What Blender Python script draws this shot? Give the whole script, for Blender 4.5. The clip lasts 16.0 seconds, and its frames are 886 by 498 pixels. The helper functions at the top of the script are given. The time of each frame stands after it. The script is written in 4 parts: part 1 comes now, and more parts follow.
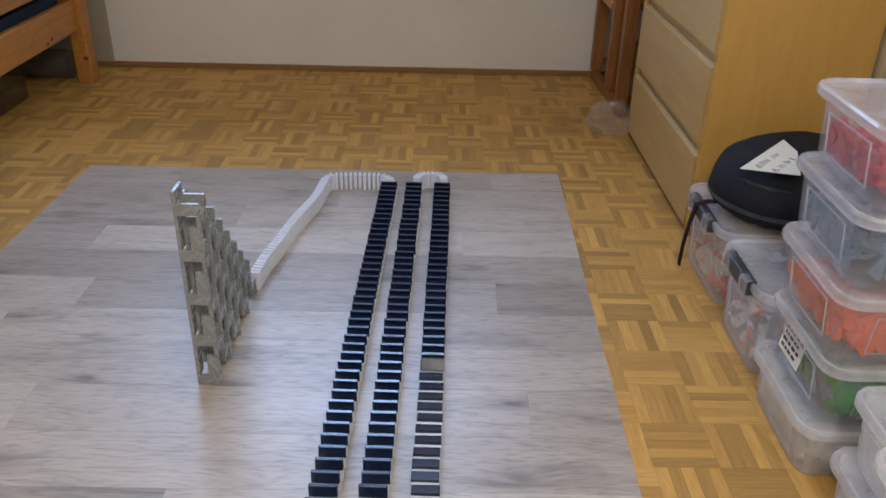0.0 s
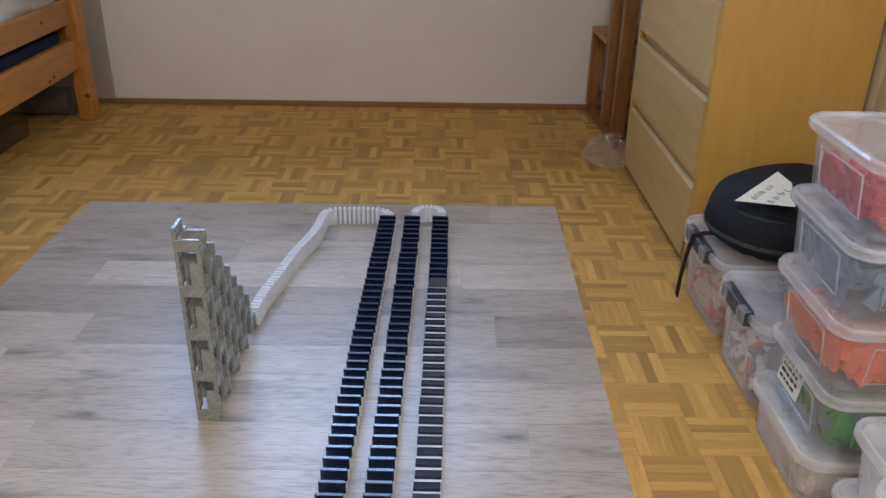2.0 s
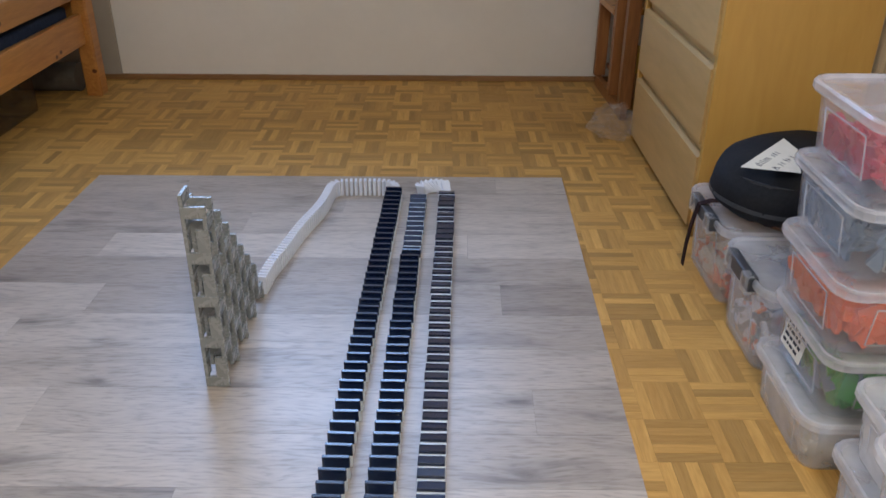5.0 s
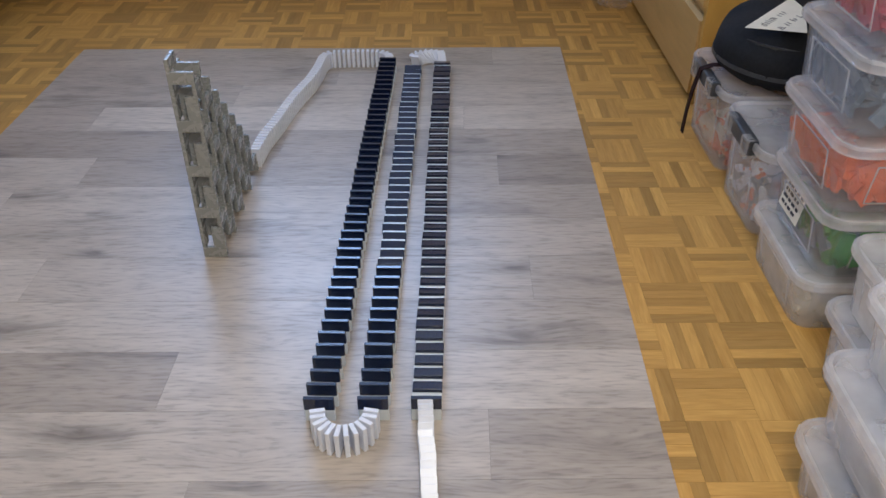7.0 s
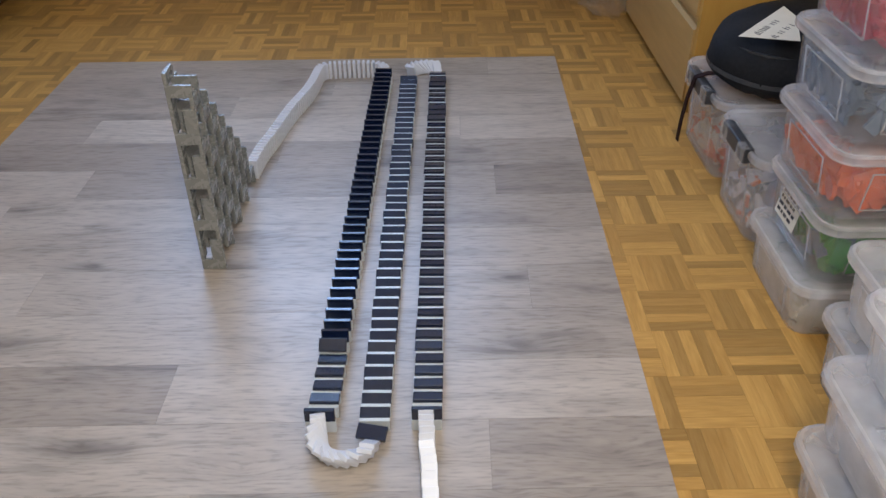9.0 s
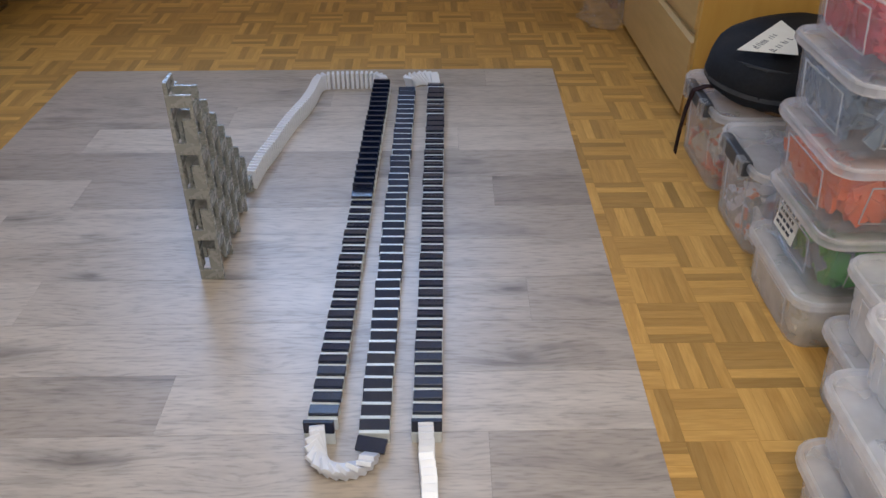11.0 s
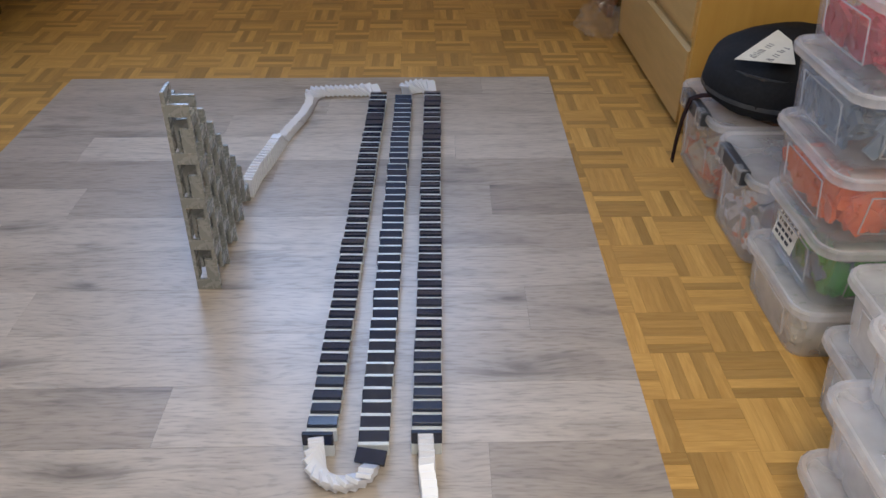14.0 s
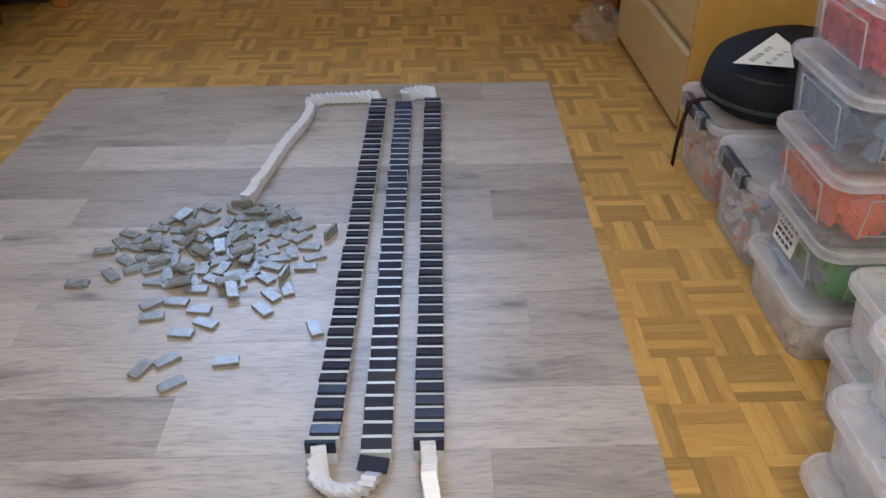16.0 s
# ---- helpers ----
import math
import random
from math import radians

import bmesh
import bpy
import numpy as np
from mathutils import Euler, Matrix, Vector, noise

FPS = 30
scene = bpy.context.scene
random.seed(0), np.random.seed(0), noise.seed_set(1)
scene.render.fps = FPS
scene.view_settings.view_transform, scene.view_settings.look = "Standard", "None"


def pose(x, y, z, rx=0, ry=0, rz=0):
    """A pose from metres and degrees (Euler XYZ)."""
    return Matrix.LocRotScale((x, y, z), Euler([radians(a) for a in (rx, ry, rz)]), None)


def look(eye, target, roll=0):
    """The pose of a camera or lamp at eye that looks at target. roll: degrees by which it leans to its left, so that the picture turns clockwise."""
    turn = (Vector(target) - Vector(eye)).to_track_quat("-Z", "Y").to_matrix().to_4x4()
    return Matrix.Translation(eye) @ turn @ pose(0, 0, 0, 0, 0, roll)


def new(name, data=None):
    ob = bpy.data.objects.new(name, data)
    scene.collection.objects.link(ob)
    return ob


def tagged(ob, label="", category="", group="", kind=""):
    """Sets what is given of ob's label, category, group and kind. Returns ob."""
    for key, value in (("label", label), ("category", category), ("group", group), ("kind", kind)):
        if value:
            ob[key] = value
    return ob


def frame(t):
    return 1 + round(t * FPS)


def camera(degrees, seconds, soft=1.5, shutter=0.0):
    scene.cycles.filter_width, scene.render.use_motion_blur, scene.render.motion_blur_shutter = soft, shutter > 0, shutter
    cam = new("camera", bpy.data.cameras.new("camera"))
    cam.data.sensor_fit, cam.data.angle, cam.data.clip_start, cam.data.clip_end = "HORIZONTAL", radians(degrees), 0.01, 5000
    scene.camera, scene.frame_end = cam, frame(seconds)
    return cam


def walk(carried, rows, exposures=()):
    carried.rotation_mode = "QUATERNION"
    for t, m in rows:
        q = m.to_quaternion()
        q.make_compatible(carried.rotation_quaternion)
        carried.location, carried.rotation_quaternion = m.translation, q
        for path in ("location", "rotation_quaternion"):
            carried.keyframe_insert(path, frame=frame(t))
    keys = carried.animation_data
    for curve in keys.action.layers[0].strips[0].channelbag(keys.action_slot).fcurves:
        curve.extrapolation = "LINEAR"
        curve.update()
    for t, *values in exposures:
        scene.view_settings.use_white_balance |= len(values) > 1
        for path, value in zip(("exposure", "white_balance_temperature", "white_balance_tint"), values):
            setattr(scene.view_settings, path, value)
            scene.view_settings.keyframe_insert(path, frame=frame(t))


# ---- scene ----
cam = camera(57.2, 16.0, soft=1.5, shutter=0.5)

PATH = [
    (0, (-0.014, 0.078, 1.022), (0.009, 1.84, 0.075), 1.4),
    (0.5, (-0.016, 0.074, 1.028), (0.008, 1.858, 0.125), 1.3),
    (1, (-0.017, 0.074, 1.027), (0.01, 1.864, 0.136), 1.3),
    (1.5, (-0.017, 0.071, 1.03), (0.01, 1.866, 0.147), 1.1),
    (2, (-0.014, 0.07, 1.03), (0.011, 1.868, 0.153), 1.0),
    (2.5, (-0.014, 0.07, 1.026), (0.009, 1.869, 0.152), 0.9),
    (3, (-0.012, 0.069, 1.026), (0.006, 1.869, 0.155), 0.8),
    (5.5, (-0.004, 0.047, 1.005), (-0.004, 1.796, 0.034), 0.3),
    (6, (-0.006, 0.044, 0.991), (-0.003, 1.75, -0.053), 0.1),
    (6.5, (-0.005, 0.042, 0.971), (0.001, 1.689, -0.165), -0.1),
    (7, (-0.002, 0.044, 0.973), (0.006, 1.672, -0.188), -0.2),
    (7.5, (-0.004, 0.043, 0.976), (0.007, 1.672, -0.183), -0.3),
    (8, (-0.005, 0.04, 0.978), (0.01, 1.673, -0.177), -0.5),
    (8.5, (-0.002, 0.042, 0.98), (0.013, 1.676, -0.172), -0.6),
    (9, (-0.008, 0.042, 0.979), (0.012, 1.682, -0.166), -0.5),
    (11.5, (-0.022, 0.048, 0.979), (0.017, 1.703, -0.144), 0.2),
    (12, (-0.026, 0.052, 0.981), (0.017, 1.706, -0.143), 0.3),
    (12.5, (-0.027, 0.053, 0.982), (0.022, 1.709, -0.138), 0.4),
    (13, (-0.026, 0.054, 0.982), (0.025, 1.711, -0.137), 0.3),
    (13.5, (-0.029, 0.054, 0.982), (0.023, 1.715, -0.131), 0.4),
    (14, (-0.03, 0.054, 0.981), (0.024, 1.716, -0.13), 0.4),
    (14.5, (-0.031, 0.053, 0.982), (0.023, 1.716, -0.127), 0.3),
    (15, (-0.029, 0.056, 0.985), (0.023, 1.72, -0.122), 0.1),
    (15.5, (-0.029, 0.055, 0.987), (0.022, 1.721, -0.119), -0.1),
    (16, (-0.026, 0.054, 0.987), (0.021, 1.722, -0.116), -0.3),
]

walk(cam, [(t, look(eye, target, roll)) for t, eye, target, roll in PATH],
     [(0.0, 0.08, 6250, 10), (3.0, 0.1, 6150, 10), (5.5, 0.1, 6050, 10), (6.5, -0.03, 6200, 10), (16.0, -0.04, 6350, 10)])

# ---- light ----
WALL_Y, WALL_L, WALL_R, WALL_B, ROOF = 3.648, -2.62, 1.112, -1.9, 2.75
WIN_X0, WIN_X1, WIN_Z0, WIN_Z1 = -1.5, 0.22, 1.4, 2.2

world = bpy.data.worlds.new("sky")
scene.world = world
world.use_nodes = True
wn = world.node_tree.nodes
sky = wn.new("ShaderNodeTexSky")
sky.sky_type, sky.sun_disc = 'NISHITA', False
sky.sun_elevation, sky.sun_rotation = radians(12), radians(200)
world.node_tree.links.new(sky.outputs[0], wn["Background"].inputs[0])
wn["Background"].inputs[1].default_value = 0.08


def area_lamp(name, eye, target, sx, sy, watts, colour):
    data = bpy.data.lights.new(name, 'AREA')
    data.shape, data.size, data.size_y, data.energy, data.color = 'RECTANGLE', sx, sy, watts, colour
    ob = new(name, data)
    ob.matrix_world = look(eye, target)
    return ob


# daylight in the window's opening, and the warm ceiling lamp over the room
daylight = area_lamp("window_daylight", ((WIN_X0 + WIN_X1) / 2, WALL_Y + 0.01, (WIN_Z0 + WIN_Z1) / 2), ((WIN_X0 + WIN_X1) / 2, 0, 0.95),
          WIN_X1 - WIN_X0, WIN_Z1 - WIN_Z0, 48.0, (0.4, 0.6, 1.0))
daylight.data.spread = radians(150)
LAMP = (0.12, 0.0, 1.8)
bulb = bpy.data.lights.new("pendant_lamp_bulb", 'POINT')
bulb.energy, bulb.color, bulb.shadow_soft_size = 50.0, (1.0, 0.925, 0.8), 0.15
new("pendant_lamp_bulb", bulb).location = (LAMP[0], LAMP[1], LAMP[2] - 0.12)
scene.view_settings.exposure = 0.0


# ---- materials ----
def material(name, rough=0.5, metal=0.0, coat=0.0):
    m = bpy.data.materials.new(name)
    m.use_nodes = True
    b = m.node_tree.nodes["Principled BSDF"]
    b.inputs["Roughness"].default_value, b.inputs["Metallic"].default_value = rough, metal
    b.inputs["Coat Weight"].default_value = coat
    return m, m.node_tree, b


def node(tree, kind, **values):
    n = tree.nodes.new(kind)
    for k, v in values.items():
        n.inputs[k.replace("_", " ")].default_value = v
    return n


def ramp(tree, source, stops):
    r = tree.nodes.new("ShaderNodeValToRGB")
    while len(r.color_ramp.elements) < len(stops):
        r.color_ramp.elements.new(0.5)
    for e, (p, c) in zip(r.color_ramp.elements, stops):
        e.position, e.color = p, (*c, 1)
    tree.links.new(source, r.inputs[0])
    return r.outputs[0]


def mix(tree, a, b, fac, how='MIX'):
    n = tree.nodes.new("ShaderNodeMix")
    n.data_type, n.blend_type = 'RGBA', how
    for value, slot in ((fac, 0), (a, 6), (b, 7)):
        if isinstance(value, bpy.types.NodeSocket):
            tree.links.new(value, n.inputs[slot])
        else:
            n.inputs[slot].default_value = value if slot == 0 else (*value, 1)
    return n.outputs[2]


def coords(tree, scale=(1, 1, 1), turn=(0, 0, 0), shift=None, world_space=False):
    if world_space:
        out = tree.nodes.new("ShaderNodeNewGeometry").outputs["Position"]
    else:
        out = tree.nodes.new("ShaderNodeTexCoord").outputs["Object"]
    mp = tree.nodes.new("ShaderNodeMapping")
    mp.inputs["Scale"].default_value, mp.inputs["Rotation"].default_value = scale, [radians(a) for a in turn]
    tree.links.new(out, mp.inputs["Vector"])
    if shift is not None:
        tree.links.new(shift, mp.inputs["Location"])
    return mp.outputs[0]


def noise_tex(tree, vector, scale, detail=4.0, distortion=0.0):
    n = node(tree, "ShaderNodeTexNoise", Scale=scale, Detail=detail, Distortion=distortion)
    tree.links.new(vector, n.inputs["Vector"])
    return n.outputs[0]


def bump(tree, bsdf, height, strength, distance=0.001):
    n = node(tree, "ShaderNodeBump", Strength=strength, Distance=distance)
    tree.links.new(height, n.inputs["Height"])
    tree.links.new(n.outputs[0], bsdf.inputs["Normal"])


def speckled(name, low, high, scale, rough=0.5, bumpy=0.0, metal=0.0, coat=0.0):
    """A surface whose colour wanders between two tones at two scales."""
    m, tree, b = material(name, rough, metal, coat)
    v = coords(tree)
    n1, n2 = noise_tex(tree, v, scale), noise_tex(tree, v, scale * 9)
    c = ramp(tree, n1, [(0.3, low), (0.7, high)])
    c = mix(tree, c, ramp(tree, n2, [(0.3, low), (0.7, high)]), 0.3)
    tree.links.new(c, b.inputs["Base Color"])
    tree.links.new(ramp(tree, n2, [(0.2, (rough * 0.85,) * 3), (0.8, (min(1, rough * 1.15),) * 3)]), b.inputs["Roughness"])
    if bumpy:
        bump(tree, b, n2, bumpy)
    return m


def wooden(name, dark, light, along=(1, 14, 14), scale=4.0, rough=0.45, random_from="object", spread=0.35, bumpy=0.1, knots=0.0):
    """Wood with grain along x of the object (or as 'along' says), one tone a piece."""
    m, tree, b = material(name, rough)
    if random_from == "island":
        rnd = tree.nodes.new("ShaderNodeNewGeometry").outputs["Random Per Island"]
    else:
        rnd = tree.nodes.new("ShaderNodeObjectInfo").outputs["Random"]
    mul = tree.nodes.new("ShaderNodeMath")
    mul.operation = 'MULTIPLY'
    mul.inputs[1].default_value = 37.0
    tree.links.new(rnd, mul.inputs[0])
    v = coords(tree, along, shift=mul.outputs[0])
    fine = noise_tex(tree, v, scale * 4, 6, 0.4)
    broad = noise_tex(tree, v, scale, 3, 1.2)
    c = ramp(tree, fine, [(0.3, dark), (0.72, light)])
    c = mix(tree, c, ramp(tree, broad, [(0.35, dark), (0.65, light)]), 0.45)
    tone = ramp(tree, rnd, [(0.0, (1 - spread,) * 3), (0.5, (1.0, 0.98, 0.95)), (1.0, (1 + spread * 0.7,) * 3)])
    c = mix(tree, c, tone, 1.0, 'MULTIPLY')
    if knots:
        k = node(tree, "ShaderNodeTexVoronoi", Scale=knots)
        tree.links.new(coords(tree, (1.0, 0.8, 1.2)), k.inputs["Vector"])
        c = mix(tree, c, (0.07, 0.012, 0.004), ramp(tree, k.outputs["Distance"], [(0.07, (0.95,) * 3), (0.11, (0, 0, 0))]))
    tree.links.new(c, b.inputs["Base Color"])
    tree.links.new(ramp(tree, fine, [(0, (rough * 0.8,) * 3), (1, (min(1, rough * 1.2),) * 3)]), b.inputs["Roughness"])
    bump(tree, b, fine, bumpy, 0.0006)
    return m


def plastic_sheet(name, tint, solid, rough=0.3):
    """Milky see-through plastic: part clear, part cloudy white."""
    m, tree, b = material(name, rough)
    b.inputs["Base Color"].default_value = (*tint, 1)
    clear = tree.nodes.new("ShaderNodeBsdfTransparent")
    mixer = tree.nodes.new("ShaderNodeMixShader")
    n = noise_tex(tree, coords(tree), 14, 3)
    r = ramp(tree, n, [(0.3, (solid * 0.75,) * 3), (0.75, (min(1, solid * 1.25),) * 3)])
    tree.links.new(r, mixer.inputs[0])
    tree.links.new(clear.outputs[0], mixer.inputs[1])
    through_it = tree.nodes.new("ShaderNodeBsdfTranslucent")
    through_it.inputs["Color"].default_value = (*tint, 1)
    cloudy = tree.nodes.new("ShaderNodeMixShader")
    cloudy.inputs[0].default_value = 0.5
    tree.links.new(b.outputs[0], cloudy.inputs[1])
    tree.links.new(through_it.outputs[0], cloudy.inputs[2])
    tree.links.new(cloudy.outputs[0], mixer.inputs[2])
    gloss = node(tree, "ShaderNodeBsdfAnisotropic", Roughness=min(0.16, rough))
    shine = tree.nodes.new("ShaderNodeMixShader")
    edge = tree.nodes.new("ShaderNodeLayerWeight")
    rise = tree.nodes.new("ShaderNodeMath")
    rise.operation, rise.inputs[1].default_value = 'POWER', 4.0
    tree.links.new(edge.outputs["Facing"], rise.inputs[0])
    share = tree.nodes.new("ShaderNodeMath")
    share.operation = 'MULTIPLY_ADD'
    share.inputs[1].default_value, share.inputs[2].default_value = 0.5, 0.035
    tree.links.new(rise.outputs[0], share.inputs[0])
    tree.links.new(share.outputs[0], shine.inputs[0])
    tree.links.new(mixer.outputs[0], shine.inputs[1])
    tree.links.new(gloss.outputs[0], shine.inputs[2])
    tree.links.new(shine.outputs[0], tree.nodes["Material Output"].inputs[0])
    return m


def vinyl_material():
    """Printed grey oak vinyl: long streaks, a few darker knots, one tone a plank, a soft sheen."""
    m, tree, b = material("grey_oak_vinyl", 0.36)
    b.inputs["Specular IOR Level"].default_value = 0.85
    rnd = tree.nodes.new("ShaderNodeObjectInfo").outputs["Random"]
    mul = tree.nodes.new("ShaderNodeMath")
    mul.operation = 'MULTIPLY'
    mul.inputs[1].default_value = 53.0
    tree.links.new(rnd, mul.inputs[0])
    spot = node(tree, "ShaderNodeTexVoronoi", Scale=1.0, Randomness=0.9)
    spot.voronoi_dimensions = '2D'
    tree.links.new(coords(tree, (3.0, 8.5, 0.0), shift=mul.outputs[0]), spot.inputs["Vector"])
    knot = ramp(tree, spot.outputs["Distance"], [(0.0, (1.0,) * 3), (0.12, (0.55,) * 3), (0.3, (0.16,) * 3), (0.5, (0, 0, 0))])
    bend = noise_tex(tree, coords(tree, (1.1, 3.0, 1.0), shift=mul.outputs[0]), 2.2, 3, 0.3)
    split = tree.nodes.new("ShaderNodeSeparateXYZ")
    tree.links.new(coords(tree, shift=mul.outputs[0]), split.inputs[0])

    def maths(how, a, b):
        n = tree.nodes.new("ShaderNodeMath")
        n.operation = how
        for k, value in enumerate((a, b)):
            if isinstance(value, bpy.types.NodeSocket):
                tree.links.new(value, n.inputs[k])
            else:
                n.inputs[k].default_value = value
        return n.outputs[0]

    # the year rings run along the plank and bend round the knots
    level = maths('ADD', split.outputs[1], maths('ADD', maths('MULTIPLY', knot, 0.022), maths('MULTIPLY', bend, 0.008)))

    def grained(fx, fy, detail):
        join = tree.nodes.new("ShaderNodeCombineXYZ")
        tree.links.new(maths('MULTIPLY', split.outputs[0], fx), join.inputs[0])
        tree.links.new(maths('MULTIPLY', level, fy), join.inputs[1])
        return noise_tex(tree, join.outputs[0], 1.0, detail)

    streak = grained(6.5, 62.0, 9)
    fine = grained(26.0, 190.0, 6)
    broad = noise_tex(tree, coords(tree, (1.0, 4.6, 1.0), shift=mul.outputs[0]), 5.0, 14, 0.5)
    c = ramp(tree, streak, [(0.28, (0.4, 0.382, 0.376)), (0.43, (0.48, 0.459, 0.455)), (0.55, (0.535, 0.514, 0.512)), (0.72, (0.6, 0.58, 0.58))])
    c = mix(tree, c, ramp(tree, broad, [(0.33, (0.2, 0.182, 0.178)), (0.45, (0.48, 0.459, 0.455)), (0.6, (0.62, 0.6, 0.6))]), 0.6)
    c = mix(tree, c, ramp(tree, fine, [(0.36, (0.22, 0.203, 0.2)), (0.48, (0.5, 0.479, 0.476)), (0.62, (0.66, 0.64, 0.638))]), 0.36)
    c = mix(tree, c, (0.535, 0.522, 0.53), 0.28)
    patch = noise_tex(tree, coords(tree, (1.0, 3.0, 1.0), shift=mul.outputs[0]), 3.2, 4, 0.4)
    figure = mix(tree, ramp(tree, streak, [(0.39, (1.0,) * 3), (0.47, (0, 0, 0))]), ramp(tree, patch, [(0.46, (0.02,) * 3), (0.64, (0.3,) * 3)]), 1.0, 'MULTIPLY')
    c = mix(tree, c, (0.19, 0.175, 0.168), figure)
    pores = mix(tree, ramp(tree, fine, [(0.38, (1.0,) * 3), (0.43, (0, 0, 0))]), ramp(tree, patch, [(0.35, (0.05,) * 3), (0.6, (0.18,) * 3)]), 1.0, 'MULTIPLY')
    c = mix(tree, c, (0.2, 0.185, 0.178), pores)
    smudge = mix(tree, ramp(tree, spot.outputs["Distance"], [(0.05, (1.0,) * 3), (0.1, (0.6,) * 3), (0.2, (0.3,) * 3), (0.42, (0, 0, 0))]),
                 ramp(tree, streak, [(0.35, (1.0,) * 3), (0.6, (0.6,) * 3)]), 1.0, 'MULTIPLY')
    smudge = mix(tree, smudge, ramp(tree, patch, [(0.5, (0.12,) * 3), (0.57, (0.85,) * 3)]), 1.0, 'MULTIPLY')
    c = mix(tree, c, (0.13, 0.118, 0.115), smudge)
    shade = tree.nodes.new("ShaderNodeObjectInfo").outputs["Color"]
    tone = ramp(tree, shade, [(0.0, (0.51, 0.43, 0.355)), (0.5, (0.865, 0.768, 0.65)), (1.0, (1.2, 1.09, 0.945))])
    c = mix(tree, c, tone, 1.0, 'MULTIPLY')
    tree.links.new(c, b.inputs["Base Color"])
    tree.links.new(ramp(tree, streak, [(0.2, (0.44,) * 3), (0.8, (0.33,) * 3)]), b.inputs["Roughness"])
    bump(tree, b, streak, 0.12, 0.0005)
    return m


M_WALL = speckled("painted_wall", (0.7, 0.65, 0.57), (0.76, 0.71, 0.63), 3, 0.85, 0.15)
M_CEIL = speckled("ceiling_paint", (0.74, 0.75, 0.75), (0.8, 0.81, 0.81), 3, 0.9)
# darker wall tone that stands for a cast shadow
M_WALL_SHADOW = speckled("wall_shadow_tone", (0.36, 0.31, 0.24), (0.42, 0.365, 0.285), 3, 0.8, 0.1)
M_PARQUET = wooden("oak_parquet", (0.44, 0.234, 0.052), (0.6, 0.347, 0.097), (1.2, 12, 12), 5, 0.56, "object", 0.3, 0.05)
M_PARQUET_FAR = wooden("oak_parquet_across", (0.44, 0.234, 0.052), (0.6, 0.347, 0.097), (1.2, 12, 12), 5, 0.56, "island", 0.3, 0.05)
M_PARQUET_UP = wooden("oak_parquet_lengthways", (0.44, 0.234, 0.052), (0.6, 0.347, 0.097), (12, 1.2, 12), 5, 0.56, "island", 0.3, 0.05)
for _m in (M_PARQUET, M_PARQUET_FAR, M_PARQUET_UP):
    _m.node_tree.nodes["Principled BSDF"].inputs["Specular IOR Level"].default_value = 0.35
M_JOINT = speckled("parquet_joint", (0.1, 0.05, 0.02), (0.16, 0.085, 0.03), 30, 0.7)
M_VINYL = vinyl_material()
M_MAT = speckled("vinyl_backing", (0.2, 0.18, 0.16), (0.26, 0.24, 0.22), 20, 0.7)
M_SKIRT = wooden("oak_skirting", (0.2, 0.1, 0.035), (0.3, 0.16, 0.06), (1, 10, 10), 4, 0.45)
M_PINE = wooden("lacquered_pine", (0.34, 0.13, 0.024), (0.52, 0.235, 0.055), (9, 1.0, 9), 3, 0.35, "object", 0.12, 0.1, 8.5)
M_STAIN = wooden("stained_pine", (0.2, 0.075, 0.022), (0.36, 0.15, 0.045), (9, 9, 1.0), 3, 0.4, "object", 0.2, 0.1)
M_BIRCH = wooden("birch_veneer", (0.46, 0.3, 0.115), (0.58, 0.4, 0.175), (6, 1.0, 6), 2.5, 0.4, "object", 0.06, 0.05)
# same birch, grain upright, with warm lamplight put into its colour
M_BIRCH_UP = wooden("birch_veneer_warm_lit", (0.52, 0.3, 0.07), (0.585, 0.35, 0.09), (6, 6, 0.9), 2.5, 0.38, "object", 0.05, 0.05)
M_PALE = wooden("pale_slats", (0.5, 0.4, 0.26), (0.66, 0.55, 0.39), (9, 9, 1.0), 3, 0.5, "object", 0.2, 0.1)
M_NAVY = speckled("navy_domino_plastic", (0.0027, 0.0075, 0.03), (0.005, 0.0125, 0.05), 9, 0.2)
M_NAVY.node_tree.nodes["Principled BSDF"].inputs["Specular IOR Level"].default_value = 0.75
M_CREAM = speckled("cream_domino_plastic", (0.6, 0.64, 0.66), (0.68, 0.72, 0.74), 9, 0.3)
M_IVORY = speckled("ivory_domino_plastic", (0.66, 0.62, 0.54), (0.74, 0.7, 0.62), 9, 0.3)
M_WHITE = speckled("white_domino_plastic", (0.74, 0.765, 0.85), (0.8, 0.825, 0.9), 9, 0.3)
M_GREY = speckled("grey_domino_plastic", (0.236, 0.243, 0.234), (0.245, 0.252, 0.243), 9, 0.27)
M_GREY.node_tree.nodes["Principled BSDF"].inputs["Specular IOR Level"].default_value = 0.9
M_BOX = plastic_sheet("cloudy_box_plastic", (0.86, 0.9, 0.98), 0.12)
M_MILKY = plastic_sheet("milky_box_plastic", (0.97, 0.97, 0.98), 0.3)
M_FROST = plastic_sheet("frosted_box_plastic", (0.96, 0.97, 1.0), 0.25)
M_LID = plastic_sheet("cloudy_lid_plastic", (0.97, 0.97, 1.0), 0.4, 0.12)
# clear plastic with the shade under the bed put into its tint
M_SHADED_CLEAR = plastic_sheet("shade_darkened_plastic", (0.1, 0.11, 0.115), 0.3)
M_BAG = plastic_sheet("clear_bag_film", (0.8, 0.8, 0.82), 0.1, 0.12)
M_RED = speckled("red_plastic", (0.42, 0.015, 0.04), (0.6, 0.04, 0.075), 40, 0.35)
M_ORANGE = speckled("orange_plastic", (0.65, 0.1, 0.02), (0.8, 0.16, 0.04), 40, 0.35)
